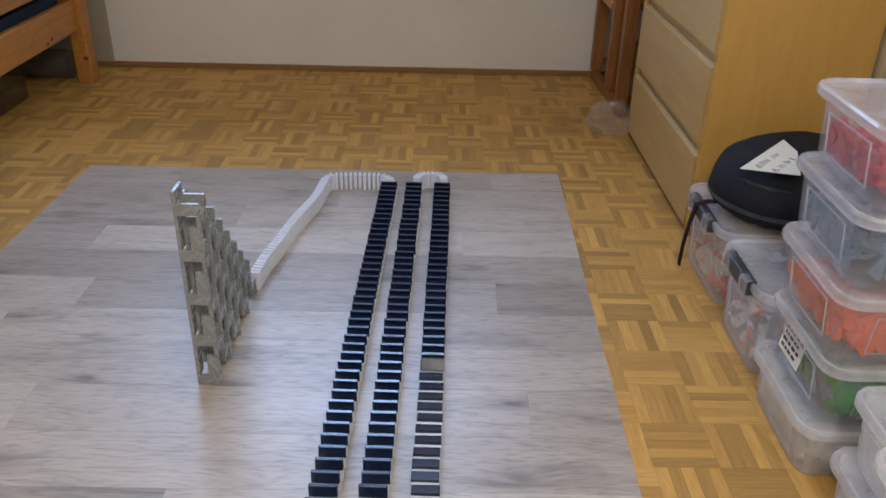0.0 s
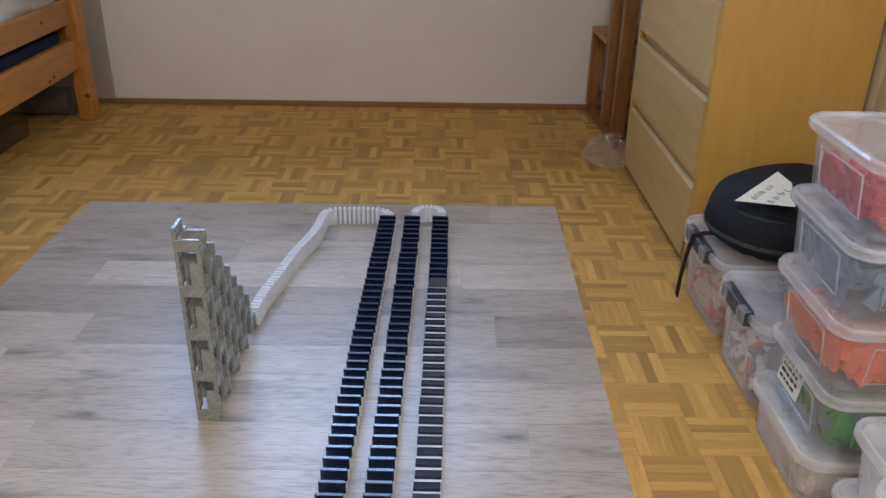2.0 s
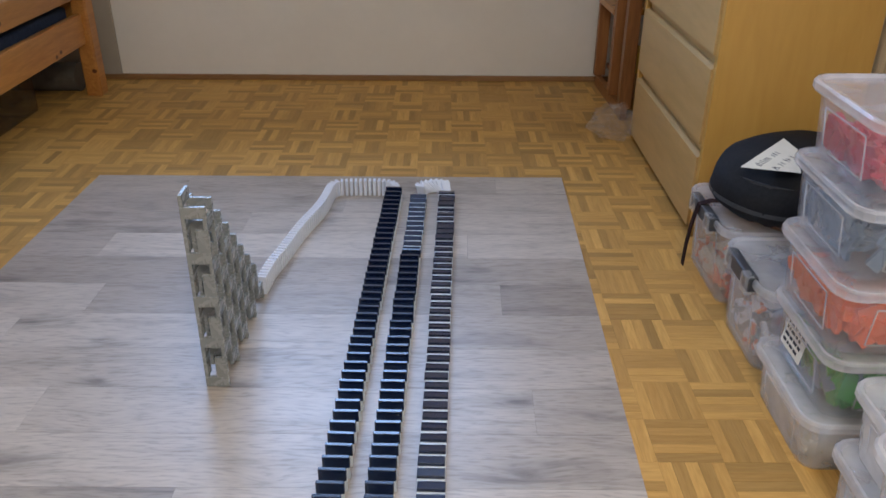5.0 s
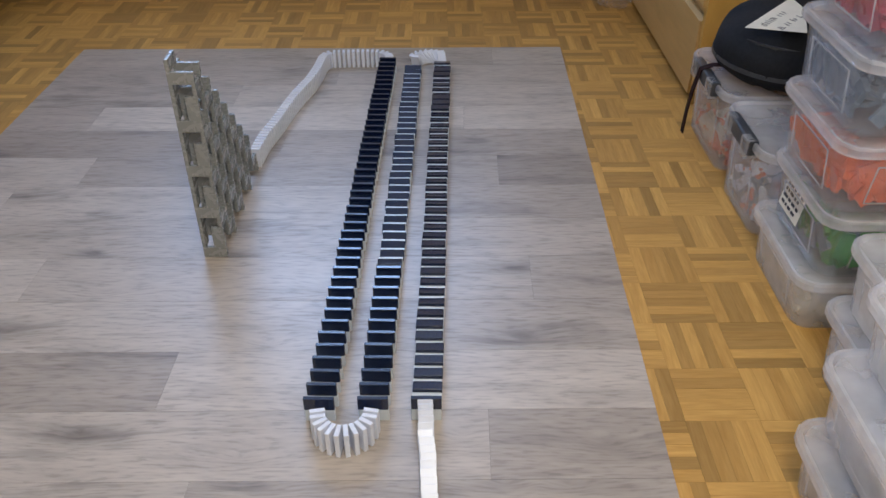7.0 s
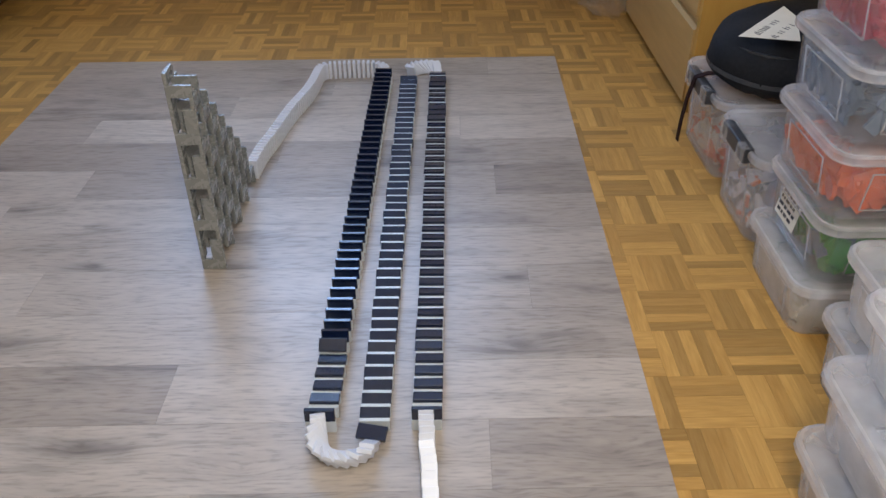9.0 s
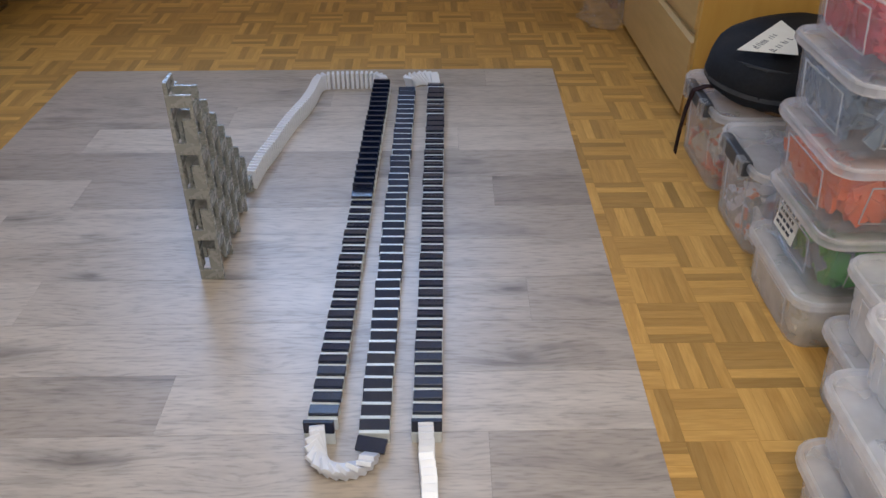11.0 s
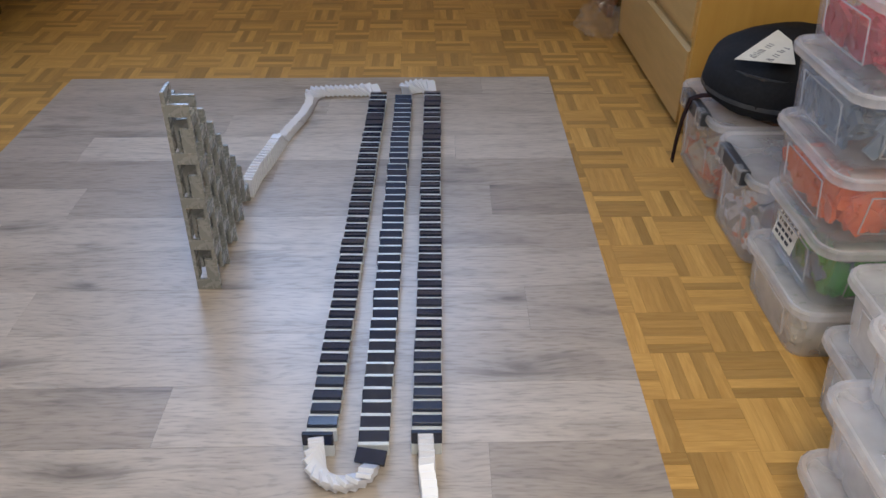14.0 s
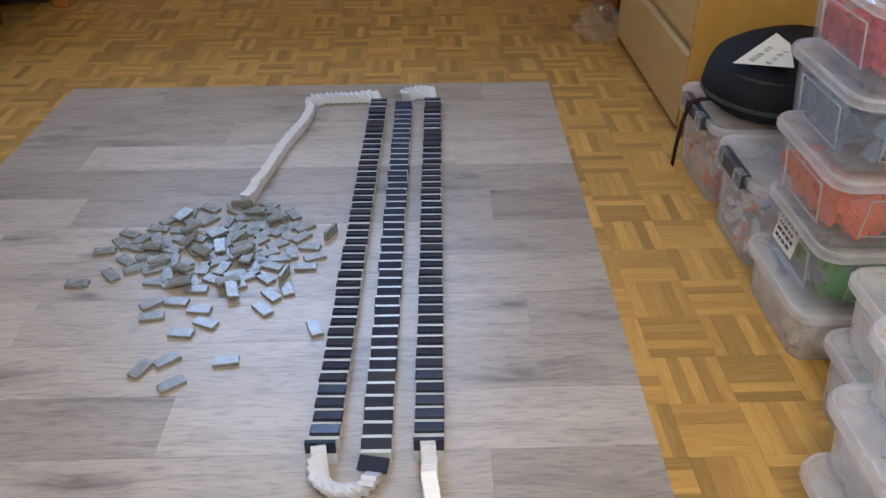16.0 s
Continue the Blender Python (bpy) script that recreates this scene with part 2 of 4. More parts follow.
M_GREEN = speckled("green_plastic", (0.03, 0.2, 0.03), (0.06, 0.32, 0.05), 40, 0.35)
M_SLATE = speckled("slate_plastic", (0.09, 0.135, 0.2), (0.18, 0.24, 0.32), 40, 0.35)
M_CLIP = speckled("clip_plastic", (0.03, 0.035, 0.045), (0.06, 0.065, 0.075), 40, 0.4)
M_CLOTH = speckled("black_nylon", (0.0095, 0.0105, 0.0135), (0.017, 0.019, 0.024), 120, 0.9, 0.3)
M_CLOTH.node_tree.nodes["Principled BSDF"].inputs["Specular IOR Level"].default_value = 0.25
M_STRAP = speckled("dark_webbing", (0.015, 0.006, 0.006), (0.035, 0.015, 0.014), 200, 0.8, 0.3)
M_STRAP.node_tree.nodes["Principled BSDF"].inputs["Specular IOR Level"].default_value = 0.15
M_PAPER = speckled("cream_paper", (0.7, 0.67, 0.58), (0.78, 0.75, 0.66), 25, 0.8)
M_INK = speckled("ink", (0.02, 0.02, 0.025), (0.05, 0.05, 0.06), 50, 0.7)
M_BLUEBED = speckled("navy_cloth", (0.014, 0.026, 0.06), (0.026, 0.045, 0.1), 60, 0.9, 0.2)
M_LINEN = speckled("cream_linen", (0.4, 0.33, 0.25), (0.55, 0.47, 0.38), 25, 0.9, 0.3)
M_FRAME = speckled("window_paint", (0.72, 0.72, 0.7), (0.8, 0.8, 0.78), 10, 0.4)
M_GLASS = plastic_sheet("window_glass", (0.9, 0.95, 1.0), 0.06, 0.05)
M_SHADE, _tree, _b = material("lit_shade", 0.6)
_b.inputs["Base Color"].default_value = (0.9, 0.85, 0.75, 1)
_b.inputs["Emission Color"].default_value = (1.0, 0.8, 0.55, 1)
_b.inputs["Emission Strength"].default_value = 1.5


# ---- mesh helpers ----
def block(bm, x0, y0, z0, x1, y1, z1, m=None):
    """Adds a box with the corners given, moved by the matrix m."""
    vs = [Vector((x, y, z)) for z in (z0, z1) for y in (y0, y1) for x in (x0, x1)]
    vs = [bm.verts.new(m @ v if m else v) for v in vs]
    for q in ((0, 2, 3, 1), (4, 5, 7, 6), (0, 1, 5, 4), (2, 6, 7, 3), (0, 4, 6, 2), (1, 3, 7, 5)):
        bm.faces.new([vs[i] for i in q])


def bevelled(bm, width, segments=2):
    bmesh.ops.bevel(bm, geom=list(bm.edges), offset=width, segments=segments, affect='EDGES', profile=0.5)
    return bm


def mesh_of(name, bm, mat, smooth=False):
    me = bpy.data.meshes.new(name)
    bmesh.ops.recalc_face_normals(bm, faces=list(bm.faces))
    bm.to_mesh(me)
    bm.free()
    me.materials.append(mat)
    if smooth:
        me.polygons.foreach_set("use_smooth", [True] * len(me.polygons))
    return me


def part(name, bm, mat, parent=None, label="", smooth=False):
    ob = new(name, mesh_of(name, bm, mat, smooth))
    ob.parent = parent
    return tagged(ob, label)


def slab(x0, y0, z0, x1, y1, z1, bev=0.0):
    bm = bmesh.new()
    block(bm, x0, y0, z0, x1, y1, z1)
    return bevelled(bm, bev) if bev else bm


def empty(name, x, y, z, label, category, group="", kind=""):
    ob = new(name)
    ob.matrix_world = pose(x, y, z)
    ob.empty_display_size = 0.05
    return tagged(ob, label, category, group, kind)


# ---- the room ----
def build_room():
    t = 0.12
    bm = bmesh.new()
    block(bm, WALL_L - t, WALL_Y, 0, WIN_X0, WALL_Y + t, ROOF)
    block(bm, WIN_X1, WALL_Y, 0, WALL_R + t, WALL_Y + t, ROOF)
    block(bm, WIN_X0, WALL_Y, 0, WIN_X1, WALL_Y + t, WIN_Z0)
    block(bm, WIN_X0, WALL_Y, WIN_Z1, WIN_X1, WALL_Y + t, ROOF)
    tagged(part("wall_north", bm, M_WALL), "plain off-white painted wall with a window", "wall", kind="structure")
    for name, c in (("wall_west", (WALL_L - t, WALL_B, 0, WALL_L, WALL_Y, ROOF)), ("wall_east", (WALL_R, WALL_B, 0, WALL_R + t, WALL_Y, ROOF)),
                    ("wall_south", (WALL_L - t, WALL_B - t, 0, WALL_R + t, WALL_B, ROOF))):
        tagged(part(name, slab(*c), M_WALL), "plain off-white painted wall", "wall", kind="structure")
    tagged(part("ceiling", slab(WALL_L - t, WALL_B - t, ROOF, WALL_R + t, WALL_Y + t, ROOF + 0.1), M_CEIL), "plain white painted ceiling", "ceiling", kind="structure")
    tagged(part("baseboard", slab(WALL_L, WALL_Y - 0.012, -0.003, WALL_R, WALL_Y, 0.021, 0.003), M_SKIRT), "low brown wooden baseboard along the wall", "baseboard", kind="structure")
    # thin sheet added as the soft shadow on the wall behind the bed
    tagged(part("wall_shadow_sheet", slab(WALL_L, WALL_Y - 0.018, 0.022, -1.44, WALL_Y - 0.002, ROOF - 0.3, 0.002), M_WALL_SHADOW), "tall brownish grey sheet standing in for the shadow on the wall behind the bed", "wall panel", kind="structure")
    win = empty("window_1", (WIN_X0 + WIN_X1) / 2, WALL_Y + 0.05, WIN_Z0, "white framed window lit by cool daylight", "window", kind="structure")
    w, h = (WIN_X1 - WIN_X0) / 2, WIN_Z1 - WIN_Z0
    bm = bmesh.new()
    for c in ((-w, -0.03, 0, w, 0.03, 0.06), (-w, -0.03, h - 0.06, w, 0.03, h), (-w, -0.03, 0.06, -w + 0.06, 0.03, h - 0.06),
              (w - 0.06, -0.03, 0.06, w, 0.03, h - 0.06), (-0.04, -0.03, 0.06, 0.04, 0.03, h - 0.06)):
        block(bm, *c)
    part("window_frame", bm, M_FRAME, win)
    for x in (-w + 0.06, 0.04):
        p = part("pane", slab(x, -0.004, 0.06, x + w - 0.1, 0.004, h - 0.06), M_GLASS, win)
        p.visible_shadow = False
    # unseen sill, added this deep to keep daylight off the floor by the wall
    part("shading_sill", slab(-w - 0.06, -0.33, -0.035, w + 0.06, -0.052, -0.002, 0.006), M_FRAME, win)


def build_ceiling_lamp():
    lamp = empty("pendant_lamp", LAMP[0], LAMP[1], ROOF, "round warm glowing pendant lamp on a cord", "lamp")
    drop = ROOF - LAMP[2] - 0.07
    bm = bmesh.new()
    bmesh.ops.create_uvsphere(bm, u_segments=24, v_segments=12, radius=0.15)
    for v in bm.verts:
        v.co.z = v.co.z * 0.7 - drop - 0.12
    shade = part("shade", bm, M_SHADE, lamp, smooth=True)
    shade.visible_shadow = False
    bm = bmesh.new()
    bmesh.ops.create_cone(bm, cap_ends=True, segments=24, radius1=0.06, radius2=0.06, depth=0.03, matrix=pose(0, 0, -0.015))
    part("ceiling_plate", bm, M_FRAME, lamp)
    part("cord", slab(-0.004, -0.004, -drop - 0.02, 0.004, 0.004, -0.031), M_FRAME, lamp)


# ---- bed, chest, shelf ----
def build_bed():
    bed = empty("bed", -1.478, 3.4, -0.003, "lacquered pine bed with navy base and cream bedding", "bed")
    l = -2.05
    for x, y in ((0.0, 0.0), (-0.95, 0.0), (0.0, l), (-0.95, l)):
        part("leg", slab(x - 0.02, y - 0.03, 0, x + 0.045, y + 0.045, 0.62, 0.008), M_PINE, bed)
    for x in (0.0, -0.95):
        part("lower_rail", slab(x - 0.006, l + 0.046, 0.222, x + 0.022, -0.031, 0.342, 0.005), M_PINE, bed)
        part("upper_rail", slab(x - 0.006, l + 0.046, 0.402, x + 0.022, -0.031, 0.492, 0.005), M_PINE, bed)
    part("end_board", slab(-0.904, 0.0, 0.2, -0.021, 0.025, 0.6, 0.005), M_PINE, bed)
    part("base", slab(-0.93, l + 0.05, 0.25, -0.03, -0.04, 0.37, 0.01), M_BLUEBED, bed, "navy blue cloth-covered base")
    part("mattress", slab(-0.93, l + 0.05, 0.372, -0.03, -0.04, 0.47, 0.03), M_BLUEBED, bed)
    bm = bmesh.new()
    bmesh.ops.create_grid(bm, x_segments=24, y_segments=50, size=0.5)
    for v in bm.verts:
        x, y = v.co.x * 0.9 - 0.46, v.co.y * 1.9 - 1.02
        z = 0.51 + 0.045 * noise.noise(Vector((x * 6, y * 6, 0))) + 0.022 * noise.noise(Vector((x * 14, y * 14, 3)))
        v.co = Vector((x, y, z))
    ext = bmesh.ops.extrude_face_region(bm, geom=list(bm.faces))
    for v in [g for g in ext["geom"] if isinstance(g, bmesh.types.BMVert)]:
        v.co.z = 0.472
    part("duvet", bm, M_LINEN, bed, "crumpled cream duvet", smooth=True)
    box = empty("underbed_box", -1.86, 2.98, -0.003, "clear plastic box stored under the bed, darkened for the shade there", "storage box")
    part("body", slab(-0.25, -0.2, 0, 0.25, 0.2, 0.15, 0.015), M_SHADED_CLEAR, box)
    part("lid", slab(-0.26, -0.21, 0.151, 0.26, 0.21, 0.17, 0.008), M_SHADED_CLEAR, box)
    roll = empty("paper_roll", -1.70, 3.46, -0.003, "paper roll lying under the bed, its colour darkened for the shade there", "paper roll")
    bm = bmesh.new()
    bmesh.ops.create_cone(bm, cap_ends=True, segments=24, radius1=0.06, radius2=0.06, depth=0.3, matrix=pose(0, 0, 0.06, 0, 90, 0))
    # beige paper, its colour darkened to hold the shade below the bed
    part("sheet", bm, speckled("shade_darkened_paper", (0.08, 0.065, 0.05), (0.12, 0.1, 0.075), 25, 0.8), roll, smooth=False)


def build_chest():
    x, y0, y1 = 0.684, 2.09, 2.915
    ch = empty("chest_of_drawers", x, y0, -0.003, "tall birch veneer chest of drawers with handleless fronts", "chest of drawers")
    d, w, h = 1.083 - x, y1 - y0, 1.23
    part("side_panel", slab(0.004, 0, 0.0, d, 0.024, h, 0.002), M_BIRCH_UP, ch)
    part("side_panel", slab(0.004, w - 0.024, 0.0, d, w, h, 0.002), M_BIRCH_UP, ch)
    part("top", slab(0.0, -0.004, h + 0.001, d, w + 0.004, h + 0.023, 0.002), M_BIRCH, ch)
    part("back_panel", slab(d - 0.008, 0.023, 0.02, d - 0.001, w - 0.023, h - 0.001), M_BIRCH_UP, ch)
    part("plinth", slab(0.06, 0.023, 0, 0.078, w - 0.023, 0.03), M_BIRCH, ch)
    for k in range(5):
        z0, z1 = 0.022 + 0.2405 * k, 0.022 + 0.2405 * k + 0.2
        bm = bmesh.new()
        sec = [(0.02, z0), (0.02, z1 + 0.008), (0.012, z1 + 0.008), (-0.001, z1 + 0.002), (-0.001, z0)]
        a = [bm.verts.new((px, 0.026, pz)) for px, pz in sec]
        b = [bm.verts.new((px, w - 0.026, pz)) for px, pz in sec]
        bm.faces.new(a), bm.faces.new(b)
        for i in range(5):
            bm.faces.new((a[i], a[(i + 1) % 5], b[(i + 1) % 5], b[i]))
        drawer = part("drawer", bm, M_BIRCH, ch)
        part("lip", slab(0.0205, 0.026, z1 - 0.004, 0.0218, w - 0.026, z1 + 0.056), M_BIRCH, drawer)
        part("tray", slab(0.022, 0.03, z0 + 0.01, d - 0.03, w - 0.03, z1 - 0.03), M_BIRCH_UP, drawer)


def build_wall_panel():
    panel = empty("slatted_panel", 1.09, 1.55, -0.003, "pale wooden slatted panel standing against the wall", "panel")
    rnd = random.Random(12)
    y = 0.0
    while y < 0.72:
        wide = rnd.uniform(0.012, 0.02)
        part("slat", slab(0.004 - rnd.uniform(0, 0.003), y, 0, 0.018, y + wide - 0.0015, 1.3), M_PALE, panel)
        y += wide


def build_shelf():
    sh = empty("corner_shelf", 0.68, 3.1, -0.003, "reddish brown stained pine shelf unit in the corner", "shelf")
    sh.matrix_world = pose(0.68, 3.1, -0.003, 0, 0, 2.0)
    part("foot_board", slab(0.006, 0.0, 0, 0.03, 0.5, 0.045, 0.002), M_STAIN, sh)
    for y in (0.0, 0.18, 0.475):
        tall = 0.355 if y == 0.475 else 1.75
        part("upright", slab(-0.004, y, 0.046, 0.045, y + (0.028 if y == 0.475 else 0.042), tall, 0.003), M_STAIN, sh)
        part("upright", slab(0.36, y, 0.0, 0.405, y + 0.042, 1.75, 0.003), M_STAIN, sh)
    for z in (0.08, 0.72, 1.1, 1.5):
        part("shelf_board", slab(0.05, 0.002, z, 0.358, 0.495, z + 0.02, 0.002), M_STAIN, sh)
    part("low_top", slab(-0.006, 0.224, 0.357, 0.358, 0.502, 0.38, 0.002), M_PINE, sh)
    bk = empty("yellow_box", 0.80, 3.47, 0.0975, "small yellow cardboard box on the shelf", "box")
    part("carton", slab(-0.06, -0.06, 0, 0.06, 0.06, 0.09, 0.002), speckled("yellow_card", (0.5, 0.3, 0.04), (0.6, 0.38, 0.07), 20, 0.7), bk)


# ---- storage boxes ----
def ring(bm, w, d, r, z, n=4, cx=0.0, cy=0.0):
    """A rounded rectangle of vertices."""
    vs = []
    for sx, sy, a0 in ((1, 1, 0), (-1, 1, 90), (-1, -1, 180), (1, -1, 270)):
        for i in range(n + 1):
            a = radians(a0 + 90 * i / n)
            vs.append(bm.verts.new((cx + sx * (w / 2 - r) + r * math.cos(a), cy + sy * (d / 2 - r) + r * math.sin(a), z)))
    return vs


def loft(bm, rings, close_first=True, close_last=True):
    for a, b in zip(rings, rings[1:]):
        for i in range(len(a)):
            bm.faces.new((a[i], a[(i + 1) % len(a)], b[(i + 1) % len(b)], b[i]))
    if close_first:
        bm.faces.new(rings[0])
    if close_last:
        bm.faces.new(rings[-1])


def storage_box(name, x, y, z, w, d, h, label, fill=None, level=0.6, count=70, clips=False, lid=True, group="stacked storage boxes", turn=0.0, skin=None):
    """A cloudy tapered box with its far corner of the open side at x, y; w to the right, d towards the viewer; its contents lie in it."""
    rnd = random.Random(name + label)
    b = new(name)
    b.matrix_world = pose(x + w / 2, y - d / 2, z, 0, 0, turn)
    tagged(b, label, "storage box", group)
    top = h - 0.012
    bw, bd = w - 0.02, d - 0.02
    lw, ld = w - 0.05, d - 0.05
    bm = bmesh.new()
    out = [ring(bm, lw, ld, 0.03, 0.0), ring(bm, lw + 0.006, ld + 0.006, 0.033, 0.006), ring(bm, bw - 0.008, bd - 0.008, 0.035, top - 0.014),
           ring(bm, bw, bd, 0.036, top - 0.012), ring(bm, bw, bd, 0.036, top)]
    inn = [ring(bm, bw - 0.012, bd - 0.012, 0.033, top), ring(bm, lw - 0.004, ld - 0.004, 0.028, 0.004)]
    loft(bm, out + inn)
    part("body", bm, skin or M_BOX, b, smooth=False)
    for face in ("left", "near"):
        bm = bmesh.new()
        half = (ld if face == "left" else lw) / 2 - 0.045
        out0, out1 = (lw / 2, (bw - lw) / 2) if face == "left" else (ld / 2, (bd - ld) / 2)
        za, zb = 0.02, top - 0.03

        def strip(u0, v0, u1, v1):
            pts = []
            for u, v in ((u0, v0), (u1, v1)):
                o = -(out0 + out1 * v / top) - 0.0006
                pts.append(Vector((o, u, v)) if face == "left" else Vector((u, o, v)))
            way = pts[1] - pts[0]
            block(bm, -way.length / 2, -0.001, -0.001, way.length / 2, 0.001, 0.001, Matrix.Translation((pts[0] + pts[1]) / 2) @ way.to_track_quat('X', 'Y').to_matrix().to_4x4())
        strip(-half, za, half, za), strip(-half, zb, half, zb), strip(-half, za, -half, zb), strip(half, za, half, zb)
        part("moulding", bm, M_MILKY, b)
    if lid:
        bm = bmesh.new()
        rows = [ring(bm, bw + 0.004, bd + 0.004, 0.038, top - 0.008), ring(bm, w - 0.004, d - 0.004, 0.04, top - 0.01), ring(bm, w, d, 0.042, top - 0.006),
                ring(bm, w, d, 0.042, top + 0.004), ring(bm, w - 0.006, d - 0.006, 0.04, top + 0.0085), ring(bm, w - 0.016, d - 0.016, 0.036, top + 0.0085),
                ring(bm, w - 0.024, d - 0.024, 0.034, top + 0.003)]
        loft(bm, rows, False, False)
        cover = part("lid", bm, M_LID, b)
        bm = bmesh.new()
        loft(bm, [ring(bm, w - 0.022, d - 0.022, 0.034, top + 0.001), ring(bm, w - 0.022, d - 0.022, 0.034, top + 0.0028)])
        part("panel", bm, M_MILKY, cover)
    if clips:
        for sx in (-1, 1):
            bm = slab(sx * (w / 2 - 0.002) - 0.011, -d * 0.27, top - 0.022, sx * (w / 2 - 0.002) + 0.011, d * 0.27, top + 0.012, 0.004)
            clip = part("clip", bm, M_CLIP, b, "dark hinged clip")
            for v in (-d * 0.2, d * 0.2):
                part("clip_tab", slab(sx * (w / 2 + 0.004) - 0.01, v - 0.017, top - 0.03, sx * (w / 2 + 0.004) + 0.01, v + 0.017, top + 0.0135, 0.004), M_MILKY, clip)
    if fill:
        for mat, share in fill:
            bm = bmesh.new()
            hz = level * (top - 0.01)
            for i in range(int(count * 2.6 * share)):
                q = Euler([rnd.uniform(-0.6, 0.6) if rnd.random() < 0.7 else rnd.uniform(-3, 3), rnd.uniform(-0.5, 0.5), rnd.uniform(-3.1, 3.1)])
                m = Matrix.LocRotScale((rnd.uniform(-0.5, 0.5) * (lw - 0.045), rnd.uniform(-0.5, 0.5) * (ld - 0.045), 0.02 + rnd.random() ** 0.7 * max(0.002, hz - 0.03)), q, None)
                side = rnd.random()
                if side < 0.3:
                    up = 0.026 + rnd.random() * max(0.002, hz - 0.038)
                    grow = 0.5 * (bw - lw) * up / top
                    if side < 0.14:
                        m = pose(-lw / 2 - grow + 0.013 + rnd.random() * 0.02, rnd.uniform(-0.5, 0.5) * (ld - 0.06), up, rnd.uniform(-14, 14), rnd.uniform(76, 92), 0) @ pose(0, 0, 0, 0, 0, rnd.uniform(0, 180))
                    else:
                        m = pose(rnd.uniform(-0.5, 0.5) * (lw - 0.06), -ld / 2 - grow + 0.013 + rnd.random() * 0.02, up, rnd.uniform(76, 92), 0, rnd.uniform(-14, 14)) @ pose(0, 0, 0, 0, 0, rnd.uniform(0, 180))
                block(bm, -0.024, -0.012, -0.0037, 0.024, 0.012, 0.0037, m)
            ob = tagged(part("loose_dominoes", bm, mat), "heap of loose plastic dominoes in a clear box", "dominoes", kind="stuff")
            ob.matrix_world = b.matrix_world.copy()
    return b


def bars_label(parent, m, w, h, seed, mat=None):
    """A paper label with unreadable writing as bars."""
    rnd = random.Random(seed)
    bm = bmesh.new()
    block(bm, -w / 2, -h / 2, 0, w / 2, h / 2, 0.0006, m)
    lab = part("label", bm, mat or M_PAPER, parent, "white paper label with dark writing")
    bm = bmesh.new()
    for r in range(4):
        y = h * (0.32 - 0.21 * r)
        x = -w * 0.42
        while x < w * 0.3:
            l = w * rnd.uniform(0.06, 0.2)
            block(bm, x, y - h * 0.05, 0.0007, min(x + l, w * 0.44), y + h * 0.05, 0.0011, m)
            x += l + w * 0.05
    part("writing", bm, M_INK, lab)


def build_boxes():
    # the tall stack by the clip boxes
    x, y, w, d = 0.61, 1.412, 0.395, 0.283
    storage_box("storage_box", x + 0.004, y + 0.004, -0.003, w, d, 0.12, "low clear plastic box of ivory dominoes on the parquet", [(M_IVORY, 1)], 0.85, 130, skin=M_MILKY)
    g = storage_box("storage_box", x + 0.012, y - 0.012, 0.118, w, d - 0.01, 0.132, "clear plastic box of green dominoes with a paper label", [(M_GREEN, 0.8), (M_SLATE, 0.2)], 0.75, 120)
    storage_box("storage_box", x, y - 0.004, 0.251, w, d, 0.133, "clear plastic box of orange dominoes under a lid", [(M_ORANGE, 1)], 0.8, 130)
    storage_box("storage_box", x - 0.002, y + 0.002, 0.385, w, d, 0.132, "clear plastic box of slate grey dominoes", [(M_SLATE, 1)], 0.7, 90)
    r = storage_box("storage_box", x, y - 0.002, 0.518, w, d, 0.132, "clear plastic box of red dominoes on top", [(M_RED, 1)], 0.62, 110)
    lean = pose(-w / 2 + 0.0185, 0.03, 0.068, 90, 0, -90) @ pose(0, 0, 0, -7.5, 0, 0)
    bars_label(g, lean, 0.085, 0.06, 3)
    bars_label(r, pose(0.02, -0.03, 0.1245, 0, 0, 80), 0.13, 0.09, 5)
    # two clip boxes under the bag
    storage_box("clip_box", 0.632, 2.0, -0.003, 0.37, 0.3, 0.205, "clear plastic clip box with dark clips, half full", [(M_ORANGE, 0.45), (M_IVORY, 0.55)], 0.38, 130, True, group="clip boxes", skin=M_FROST)
    storage_box("clip_box", 0.628, 1.688, -0.003, 0.37, 0.26, 0.205, "clear plastic clip box with dark clips of mixed dominoes", [(M_SLATE, 0.25), (M_ORANGE, 0.15), (M_WHITE, 0.6)], 0.42, 130, True, group="clip boxes", skin=M_FROST)
    # boxes close to the viewer
    storage_box("storage_box", 0.618, 1.08, -0.003, w, 0.2, 0.145, "small clear plastic box of cream dominoes on the parquet", [(M_CREAM, 1)], 0.8, 90, group="boxes at the front", skin=M_MILKY)
    storage_box("storage_box", 0.622, 1.075, 0.143, w, 0.195, 0.125, "small empty clear plastic box on another box", None, group="boxes at the front", skin=M_MILKY)
    storage_box("storage_box", 0.492, 0.845, -0.003, w, d, 0.112, "low clear plastic box with cable inside", [(M_SLATE, 1)], 0.35, 30, group="boxes at the front", skin=M_MILKY)
    b = storage_box("storage_box", 0.508, 0.862, 0.11, w, d, 0.115, "clear plastic box with a few white blocks", [(M_WHITE, 1)], 0.6, 40, group="boxes at the front", skin=M_MILKY)
    c = storage_box("storage_box", 0.535, 0.868, 0.226, w - 0.03, d - 0.02, 0.11, "nearly empty clear plastic box with a written label", [(M_CREAM, 1)], 0.3, 12, group="boxes at the front", skin=M_MILKY)
    bars_label(c, pose(-0.162, -0.03, 0.055, 90, 0, -90) @ pose(0, 0, 0, -9, 0, 0), 0.1, 0.045, 8)


